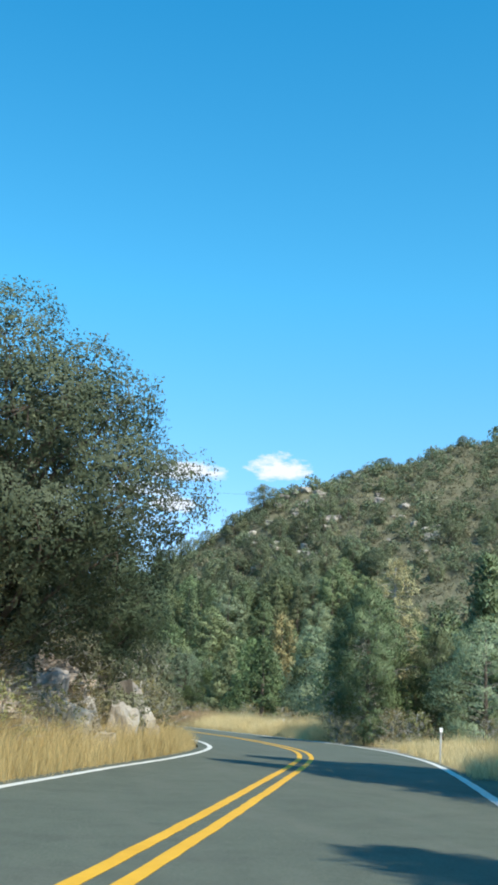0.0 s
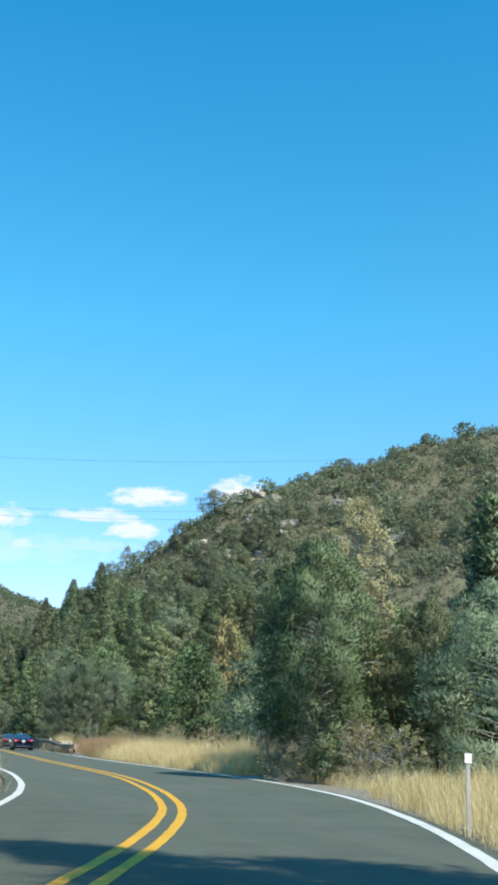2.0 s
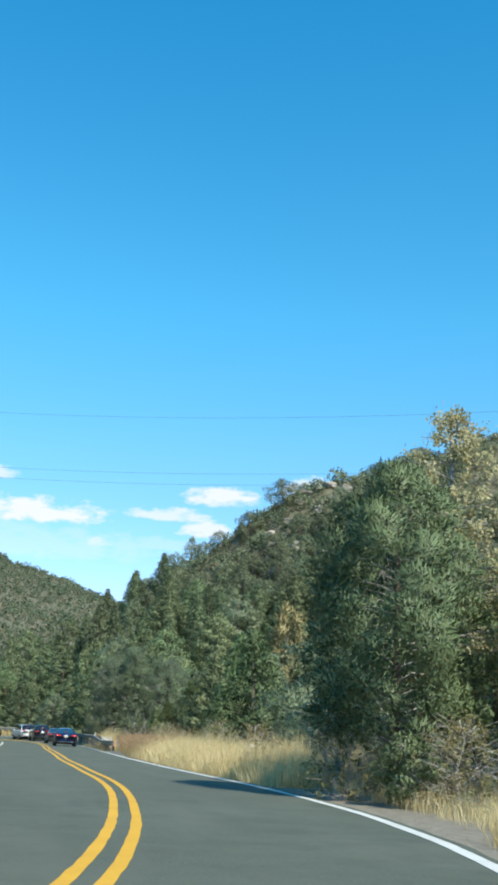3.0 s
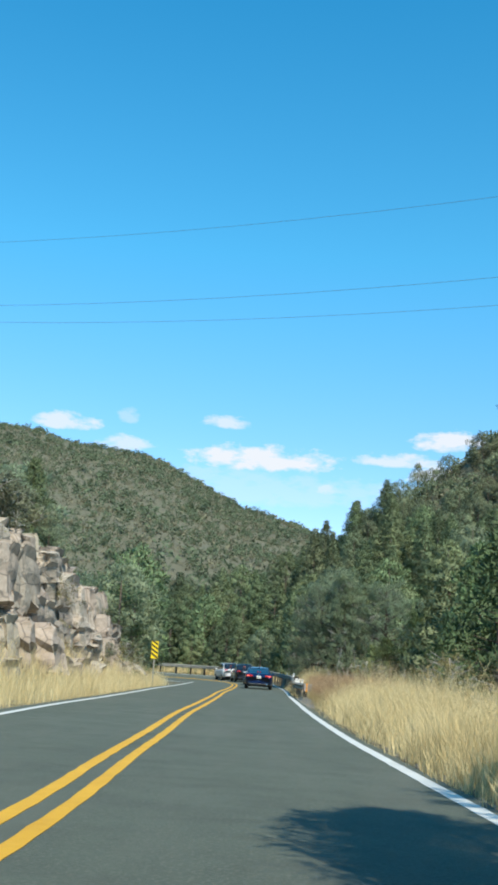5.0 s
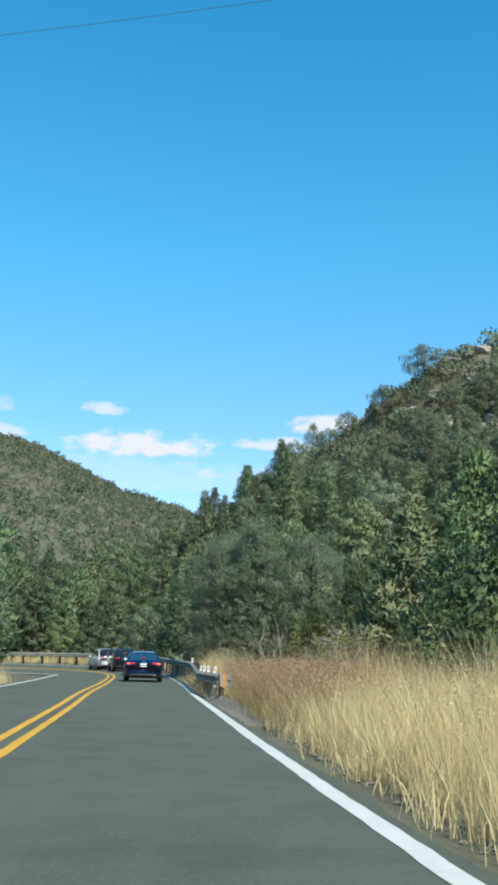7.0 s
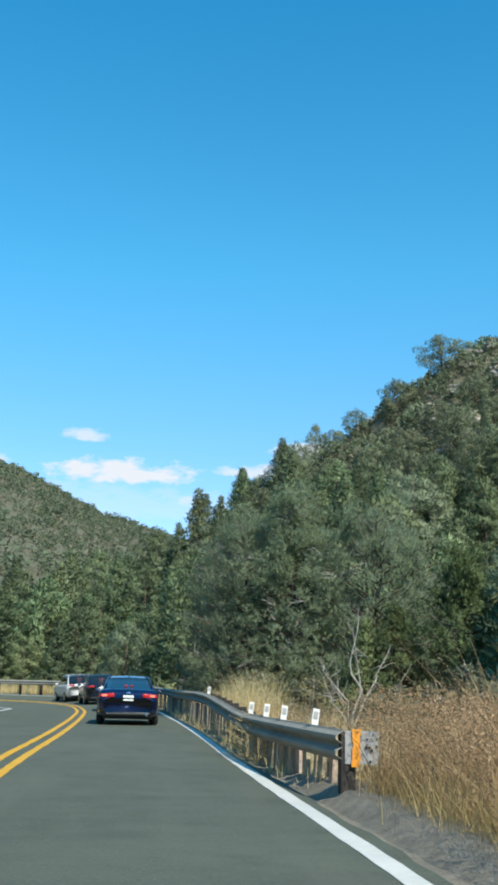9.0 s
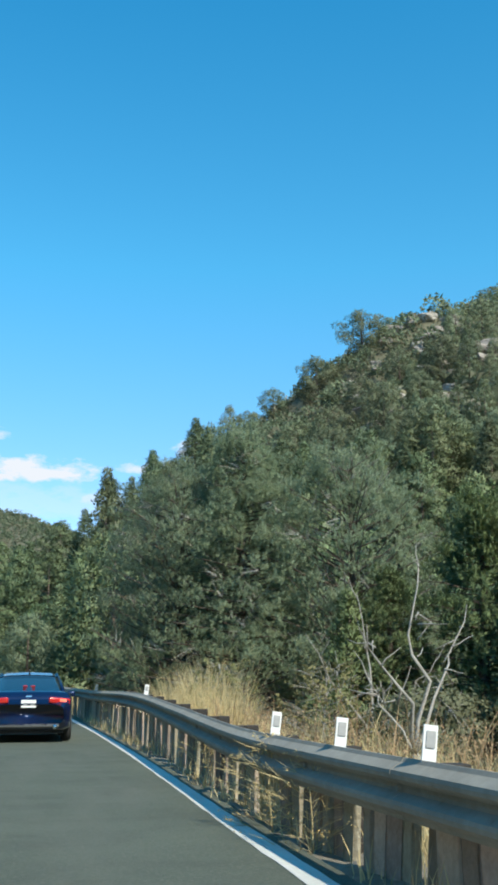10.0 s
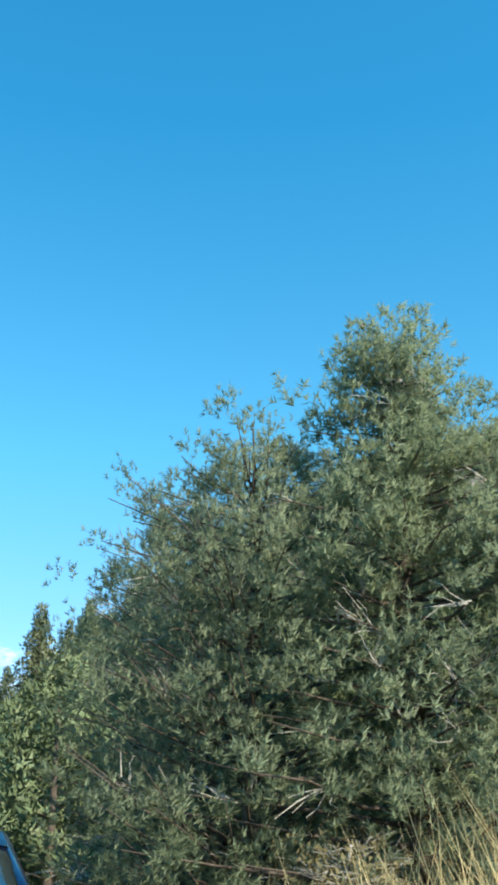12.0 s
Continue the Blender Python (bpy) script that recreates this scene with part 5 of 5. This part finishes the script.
def rail_panel(s0, s1, back=0.0):
    prof = PROFILE + [(a + 0.012, z) for a, z in PROFILE[::-1]]
    n, verts, faces = len(prof), [], []
    ss = np.linspace(s0, s1, max(3, int((s1 - s0) / 0.6)))
    for s in ss:
        verts += [on_road(s, rail_d(s) + a - back, z + lift(s)) for a, z in prof]
    for k in range(len(ss) - 1):
        for q in range(n):
            a, b = k * n + q, k * n + (q + 1) % n
            faces.append((a, b, b + n, a + n))
    faces += [tuple(range(n))[::-1], tuple((len(ss) - 1) * n + q for q in range(n))]
    return verts, faces


def guardrail():
    s0, s1 = s_at(95.2), s_at(136) + 74
    at = on_road(s0, rail_d(s0))
    ob = root("guardrail", pose(at.x, at.y, 0), "weathered galvanised steel guardrail on dark wooden posts", "guardrail")
    inv = ob.matrix_world.inverted()
    s = s0
    while s < s1:
        e = min(s + 3.81, s1)
        p = part("rail_panel", mesh_of("rail_panel", *rail_panel(s, e + 0.06, 0.004 if int((s - s0) / 3.81) % 2 else 0.0), "steel"), "steel", ob)
        p.matrix_parent_inverse = inv
        s = e
    post = bpy.data.meshes.new("post")
    bm = bmesh.new()
    box(bm, (0.15, 0.15, 1.30), (0.30, 0, 0.045), bevel=0.012)
    box(bm, (0.22, 0.12, 0.26), (0.11, 0, 0.565), bevel=0.01)
    bm.to_mesh(post)
    bm.free()
    post.materials.append(M["dark_wood"])
    bolt = bpy.data.meshes.new("bolt")
    bm = bmesh.new()
    cyl(bm, 0.022, 0.016, 0.02, (0, 0, 0), (0, -90, 0), 8)
    bm.to_mesh(bolt)
    bm.free()
    bolt.materials.append(M["steel"])
    for k, s in enumerate(np.arange(s0 + 1.95, s1, 1.905)):
        p = on_road(s, rail_d(s) + 0.02)
        o = new("post", post)
        o.parent = ob
        o.matrix_parent_inverse = inv
        o.matrix_basis = pose(p.x, p.y, p.z + lift(s), 0, 0, heading(s))
        q = on_road(s, rail_d(s) - 0.02, 0.57 + lift(s))
        o = new("bolt", bolt)
        o.parent = ob
        o.matrix_parent_inverse = inv
        o.matrix_basis = pose(q.x, q.y, q.z, 0, 0, heading(s))
    # flared end wing with a strip of orange tape
    bm = bmesh.new()
    box(bm, (0.36, 0.014, 0.34), (0.22, -0.02, 0.55), (0, 0, -6), bevel=0.004)
    w = part("end_wing", bm, "grey_sheet", ob, "dented grey sheet-metal end wing")
    end = on_road(s0, rail_d(s0) - 0.02)
    w.matrix_parent_inverse = inv
    w.matrix_basis = pose(end.x, end.y, 0, 0, 0, -4)
    bm = bmesh.new()
    rng = np.random.RandomState(2)
    for k in range(6):
        box(bm, (0.085 + rng.uniform(-0.02, 0.025), 0.008, 0.068), (0.16 + rng.uniform(-0.012, 0.012), -0.037, 0.385 + 0.064 * k), (0, 0, -6), bevel=0.003)
    t = part("tape", bm, "orange_tape", w, "torn strip of orange tape")
    bm = bmesh.new()
    for k in range(12):
        box(bm, (rng.uniform(0.012, 0.03), 0.006, rng.uniform(0.012, 0.03)), (rng.uniform(0.25, 0.38), -0.05, rng.uniform(0.4, 0.7)), (0, rng.uniform(0, 60), -6))
    part("scuff", bm, "black", w, "black scuffs and bolt holes")
    bm = bmesh.new()
    box(bm, (0.16, 0.2, 0.9), (0.08, 0.1, 0.26), bevel=0.012)
    p = part("end_post", bm, "dark_wood", ob, "thick tarred end post")
    p.matrix_parent_inverse = inv
    p.matrix_basis = pose(end.x, end.y, 0)


guardrail()


def boards():
    """A low lagging of upright boards under the rail."""
    rng = np.random.RandomState(9)
    s0, s1 = s_at(96.2), s_at(138)
    at = on_road(s0, rail_d(s0) + 0.3)
    ob = root("board_wall", pose(at.x, at.y, 0), "low retaining wall of weathered upright boards below the guardrail", "retaining wall")
    inv = ob.matrix_world.inverted()
    shapes = []
    for k in range(5):
        bm = bmesh.new()
        box(bm, (0.055, 0.17 + 0.03 * k, 0.66 + 0.04 * k), (0, 0, 0.1), bevel=0.008)
        for v in bm.verts:
            v.co += Vector(rng.normal(0, 0.006, 3))
        me = bpy.data.meshes.new("board")
        bm.to_mesh(me)
        bm.free()
        me.materials.append(M["board"])
        shapes.append(me)
    s = s0
    while s < s1:
        k = rng.randint(5)
        w = 0.17 + 0.03 * k
        p = on_road(s + w / 2, rail_d(s) + 0.17 + rng.normal(0, 0.012))
        o = new("board", shapes[k])
        o.parent = ob
        o.matrix_parent_inverse = inv
        o.matrix_basis = pose(p.x, p.y, p.z + 0.6 * lift(s) + rng.uniform(-0.04, 0.03), rng.normal(0, 1.6), rng.normal(1, 1.5), heading(s) + rng.normal(0, 1.5))
        s += w + rng.uniform(0.004, 0.03) + (rng.uniform(0.15, 0.4) if rng.uniform() < 0.4 else 0)


boards()


def marker(s, d, z0, h, name, label):
    """A small plate on the rail, or a slim grey post with a white head."""
    p = on_road(s, d)
    small = h < 0.5
    ob = root(name, pose(p.x, p.y, z0, 0, 7 if small else 1.5, heading(s) + 4), label, "marker", "white roadside markers")
    bm = bmesh.new()
    if small:
        box(bm, (0.085, 0.012, h), (0, 0, h / 2), bevel=0.003)
    else:
        box(bm, (0.1, 0.014, 0.13), (0, -0.012, h - 0.065), bevel=0.004)
    part("plate", bm, "white_plastic", ob)
    bm = bmesh.new()
    if small:
        box(bm, (0.056, 0.006, 0.09), (0, -0.011, h - 0.075), bevel=0.002)
        part("reflector", bm, "grey_sheet", ob, "grey reflector patch")
    else:
        box(bm, (0.055, 0.03, h - 0.02), (0, 0.012, (h - 0.02) / 2), bevel=0.006)
        part("post", bm, "grey_sheet", ob, "weathered grey post")
    return ob


for y in (96.8, 98.4, 100.2, 102.0, 114.4, 128.2):
    marker(s_at(y), rail_d(s_at(y)) + 0.04, 0.70 + lift(s_at(y)), 0.22, "rail_marker", "small white marker plate standing on the guardrail")
for y, d in ((29.9, 4.12), (60.8, 5.6)):
    p = on_road(s_at(y), d)
    marker(s_at(y), d, ground_at(p.x, p.y) - 0.05, 1.12, "marker_post", "slim grey delineator post with a white head in the roadside grass")


def chevron_sign():
    x, y = 3.62, 103.0
    g = ground_at(x, y)
    ob = root("chevron_sign", pose(x, y, 0, 0, 0, -4), "yellow curve sign with black slanting stripes", "road sign")
    bm = bmesh.new()
    box(bm, (0.06, 0.05, 2.5 - g), (0, 0.04, (2.3 + g - 0.2) / 2), bevel=0.006)
    part("post", bm, "steel", ob)
    bm = bmesh.new()
    box(bm, (0.38, 0.012, 0.94), (0, 0, 1.96), bevel=0.004)
    panel = part("panel", bm, "sign_yellow", ob)
    for k in range(4):
        bm = bmesh.new()
        z = 1.60 + 0.235 * k
        vs = [bm.verts.new((-0.18, -0.010, z + 0.115)), bm.verts.new((0.18, -0.010, z - 0.115)), bm.verts.new((0.18, -0.010, z + 0.0)), bm.verts.new((-0.18, -0.010, z + 0.23 if z < 2.2 else z + 0.2))]
        f = bm.faces.new(vs)
        r = bmesh.ops.extrude_face_region(bm, geom=[f])
        bmesh.ops.translate(bm, vec=(0, 0.003, 0), verts=[v for v in r["geom"] if isinstance(v, bmesh.types.BMVert)])
        part("stripe", bm, "black", panel, "black slanting stripe")


chevron_sign()


def power_lines():
    for y0, slope, z0, fall in ((86.07, -0.53, 19.59, -0.097), (84.38, -0.473, 15.73, -0.07), (87.1, -0.39, 15.74, -0.052)):
        pts = [(x, y0 + slope * (x - 8), z0 + fall * (x - 8) + 0.002 * (x - 8) ** 2) for x in np.linspace(-75, 62, 49)]
        v, f = tube(pts, [0.0065] * len(pts), 6)
        tagged(new("power_line", mesh_of("power_line", v, f, "cable", smooth=True)), "thin dark overhead cable crossing above the road", "cable", "overhead cables", "structure")


power_lines()


# ------------------------------------------------------------ cars
def loft(sections):
    n, verts, faces = len(sections[0]), [], []
    for sec in sections:
        verts += sec
    for k in range(len(sections) - 1):
        for q in range(n):
            a, b = k * n + q, k * n + (q + 1) % n
            faces.append((a, b, b + n, a + n))
    faces += [tuple(range(n)), tuple((len(sections) - 1) * n + q for q in range(n))[::-1]]
    return verts, faces


def mirrored(half):
    """A closed ring from the right half of a section, given from the bottom up."""
    return half + [(-x, y, z) for x, y, z in half[::-1] if x > 1e-6]


def body_mesh(rows):
    secs = []
    for y, w, zb, zt in rows:
        m = zb + (zt - zb) * 0.62
        secs.append(mirrored([(0.0, y, zb), (w * 0.80, y, zb), (w * 0.965, y, zb + 0.07), (w * 0.99, y, zb + (zt - zb) * 0.35), (w, y, m), (w * 0.975, y, zt - 0.07), (w * 0.88, y, zt - 0.008), (w * 0.6, y, zt + 0.01), (0.0, y, zt + 0.016)]))
    return loft(secs)


def cabin_mesh(rows, grow=0.0):
    secs = []
    for y, wb, wt, zb, zt in rows:
        secs.append(mirrored([(0.0, y, zb), (wb + grow, y, zb), (wb * 0.55 + wt * 0.45 + grow, y, zb + (zt - zb) * 0.5), (wt + grow, y, zt - 0.03 * (zt > zb + 0.1)), (wt * 0.8, y, zt + grow), (0.0, y, zt + 0.02 + grow)]))
    return loft(secs)


def car(name, m, label, paint, tall=1.0, suv=False, lit=False, accent=True):
    ob = root(name, m, label, "car")
    L = 4.85 if not suv else 4.6
    if not suv:
        rows = [(0.0, 0.74, 0.36, 0.78), (0.05, 0.84, 0.30, 0.90), (0.16, 0.895, 0.26, 1.02), (0.34, 0.915, 0.24, 1.055), (0.8, 0.93, 0.22, 1.035), (1.6, 0.93, 0.2, 0.985), (3.3, 0.93, 0.2, 0.97), (4.2, 0.91, 0.22, 0.87), (4.65, 0.83, 0.26, 0.73), (4.85, 0.66, 0.34, 0.6)]
        cab = [(0.62, 0.74, 0.68, 0.98, 1.045), (1.1, 0.765, 0.63, 0.97, 1.34), (1.55, 0.78, 0.6, 0.96, 1.445), (2.6, 0.78, 0.585, 0.95, 1.445), (3.3, 0.765, 0.61, 0.93, 1.14), (3.75, 0.74, 0.67, 0.88, 0.94)]
        roof = (1.28, 2.72)
    else:
        rows = [(0.0, 0.78, 0.42, 0.95), (0.06, 0.88, 0.36, 1.08), (0.2, 0.92, 0.32, 1.12), (1.0, 0.93, 0.28, 1.1), (3.2, 0.93, 0.28, 1.06), (4.1, 0.91, 0.3, 1.0), (4.45, 0.84, 0.34, 0.86), (4.6, 0.7, 0.4, 0.7)]
        cab = [(0.1, 0.8, 0.72, 1.05, 1.1), (0.32, 0.8, 0.68, 1.05, 1.5), (0.6, 0.8, 0.66, 1.04, 1.66), (2.4, 0.8, 0.64, 1.03, 1.7), (3.1, 0.78, 0.66, 1.0, 1.25), (3.5, 0.76, 0.7, 0.98, 1.02)]
        roof = (0.5, 2.5)
    part("body", mesh_of("body", *body_mesh(rows), paint, smooth=True), paint, ob)
    part("window_band", mesh_of("window_band", *cabin_mesh(cab), "car_glass", smooth=True), "car_glass", ob, "dark tinted glass")
    secs = []
    for y in np.linspace(roof[0], roof[1], 8):
        zt = float(np.interp(y, [r[0] for r in cab], [r[4] for r in cab]))
        wt = float(np.interp(y, [r[0] for r in cab], [r[2] for r in cab]))
        secs.append(mirrored([(0.0, y, zt + 0.012), (wt + 0.012, y, zt - 0.045), (wt + 0.016, y, zt - 0.02), (wt * 0.82, y, zt + 0.014), (0.0, y, zt + 0.034)]))
    part("roof", mesh_of("roof", *loft(secs), paint, smooth=True), paint, ob)
    for sx in (-1, 1):
        pts = [(sx * (wb + 0.004), y, zb + 0.02) for y, wb, wt, zb, zt in cab[:1]] + [(sx * (0.5 * (wb + wt) + 0.012), y, 0.5 * (zb + zt)) for y, wb, wt, zb, zt in cab[1:2]] + [(sx * (wt + 0.006), y, zt - 0.02) for y, wb, wt, zb, zt in cab[2:3]]
        part("rear_pillar", mesh_of("rear_pillar", *tube(pts, [0.05, 0.045, 0.04], 6), paint, smooth=True), paint, ob)
        # lamps wrap round the rear corners
        z = 0.86 if not suv else 1.02
        bm = bmesh.new()
        box(bm, (0.46, 0.11, 0.125), (sx * 0.64, 0.085, z), (0, sx * 5, sx * 15), bevel=0.03)
        lens = part("tail_lamp", bm, "red_lens", ob, "red tail lamp", smooth=True)
        bm = bmesh.new()
        box(bm, (0.15, 0.03, 0.06), (sx * 0.72, 0.035, z + 0.008), (0, sx * 5, sx * 15), bevel=0.012)
        part("brake_light", bm, "lit_lens" if lit else "red_lens", lens, "glowing red brake light" if lit else "red lens")
        bm = bmesh.new()
        box(bm, (0.16, 0.02, 0.028), (sx * 0.56, 0.03, z - 0.035), (0, sx * 5, sx * 10), bevel=0.008)
        part("reversing_light", bm, "clear_lens", lens, "clear lens")
        bm = bmesh.new()
        box(bm, (0.19, 0.11, 0.13), (sx * 1.0, 2.85 if not suv else 2.75, 0.99 if not suv else 1.14), bevel=0.045)
        part("wing_mirror", bm, paint, ob, smooth=True)
        bm = bmesh.new()
        box(bm, (0.22, 0.02, 0.035), (sx * 0.66, 0.035, 0.45), (0, 0, sx * 8), bevel=0.008)
        part("bumper_reflector", bm, "red_lens", ob, "small red bumper reflector")
    for sx in (-1, 1):
        for y in (0.95, 3.78) if not suv else (0.85, 3.55):
            bm = bmesh.new()
            bmesh.ops.create_cone(bm, cap_ends=True, segments=28, radius1=0.335, radius2=0.335, depth=0.215)
            bmesh.ops.bevel(bm, geom=[e for e in bm.edges if len(e.link_faces) == 2 and e.calc_face_angle(0) > 1], offset=0.035, segments=3, affect="EDGES")
            bmesh.ops.rotate(bm, cent=(0, 0, 0), matrix=Euler((0, radians(90), 0)).to_matrix(), verts=bm.verts)
            bmesh.ops.translate(bm, vec=(sx * 0.825, y, 0.335), verts=bm.verts)
            w = part("wheel", bm, "tyre", ob, "black tyre", smooth=True)
            bm = bmesh.new()
            cyl(bm, 0.225, 0.2, 0.03, (0, 0, 0), None, 20)
            bmesh.ops.rotate(bm, cent=(0, 0, 0), matrix=Euler((0, radians(90 * sx), 0)).to_matrix(), verts=bm.verts)
            bmesh.ops.translate(bm, vec=(sx * 0.93, y, 0.335), verts=bm.verts)
            part("rim", bm, "rim", w, "alloy rim")
    bm = bmesh.new()
    box(bm, (1.5, L - 0.5, 0.14), (0, L / 2, 0.25), bevel=0.03)
    part("underbody", bm, "black", ob)
    bm = bmesh.new()
    box(bm, (1.30, 0.10, 0.10), (0, 0.05, 0.37), bevel=0.03)
    part("lower_bumper", bm, "trim_grey" if accent else "black", ob, "grey lower bumper trim", smooth=True)
    bm = bmesh.new()
    box(bm, (1.50, 0.05, 0.035), (0, 0.035, 0.455), bevel=0.012)
    part("bumper_strip", bm, "chrome" if accent else "trim_grey", ob, "bright strip across the bumper", smooth=True)
    zp = 0.80 if not suv else 0.90
    bm = bmesh.new()
    box(bm, (0.31, 0.014, 0.16), (0, -0.005 if suv else 0.012, zp), (-8, 0, 0), bevel=0.006)
    plate = part("number_plate", bm, "plate", ob, "pale number plate with plain bars")
    bm = bmesh.new()
    for k in range(2):
        box(bm, (0.075, 0.006, 0.05), (-0.07 + 0.14 * k, -0.015 if suv else 0.0005, zp - 0.005), (-8, 0, 0))
    part("plate_bar", bm, "trim_grey", plate, "plain grey bar")
    bm = bmesh.new()
    box(bm, (0.13, 0.014, 0.04), (0, 0.075 if not suv else 0.03, zp + 0.155), (-25, 0, 0), bevel=0.012)
    part("badge", bm, "chrome", ob, "small chrome badge")
    bm = bmesh.new()
    box(bm, (0.16, 0.012, 0.018), (-0.52, 0.028, zp - 0.055), bevel=0.004)
    part("lettering_bar", bm, "chrome", ob, "plain chrome bar")
    bm = bmesh.new()
    box(bm, (1.16, 0.012, 0.012), (0, 0.042, 0.655), bevel=0.003)
    part("boot_seam", bm, "black", ob, "dark seam of the boot lid")
    bm = bmesh.new()
    cyl(bm, 0.05, 0.05, 0.12, (0.56, 0.03, 0.325), (90, 0, 0), 16)
    part("exhaust_pipe", bm, "chrome", ob, "chrome exhaust tip", smooth=True)
    bm = bmesh.new()
    box(bm, (0.035, 0.16, 0.07), (0, 1.5 if not suv else 0.8, 1.49 if not suv else 1.72), (-12, 0, 0), bevel=0.012)
    part("antenna_fin", bm, "black", ob)
    bm = bmesh.new()
    box(bm, (0.26, 0.03, 0.016), (0, 0.80 if not suv else 0.3, 1.165 if not suv else 1.46), (30, 0, 0), bevel=0.004)
    part("high_brake_light", bm, "red_lens", ob, "red high brake light")
    return ob


def on_lane(y, off=0.0):
    s = s_at(y)
    p = on_road(s, LANE / 2 + off)
    return pose(p.x, p.y, p.z, 0, degrees(atan2(-float(bank(s)), 1)), heading(s))


car("blue_sedan", on_lane(116.4, 0.0), "dark blue saloon car with glowing tail lamps on the road", "blue_paint", lit=True)
car("grey_sedan", on_lane(132.5), "grey older saloon car on the road", "grey_paint", accent=False)
car("navy_suv", on_lane(146.5), "dark navy hatchback car far down the road", "navy_paint", suv=True, accent=False)
car("white_suv", on_lane(153.0), "white off-road car at the far bend", "white_body", suv=True, accent=False)
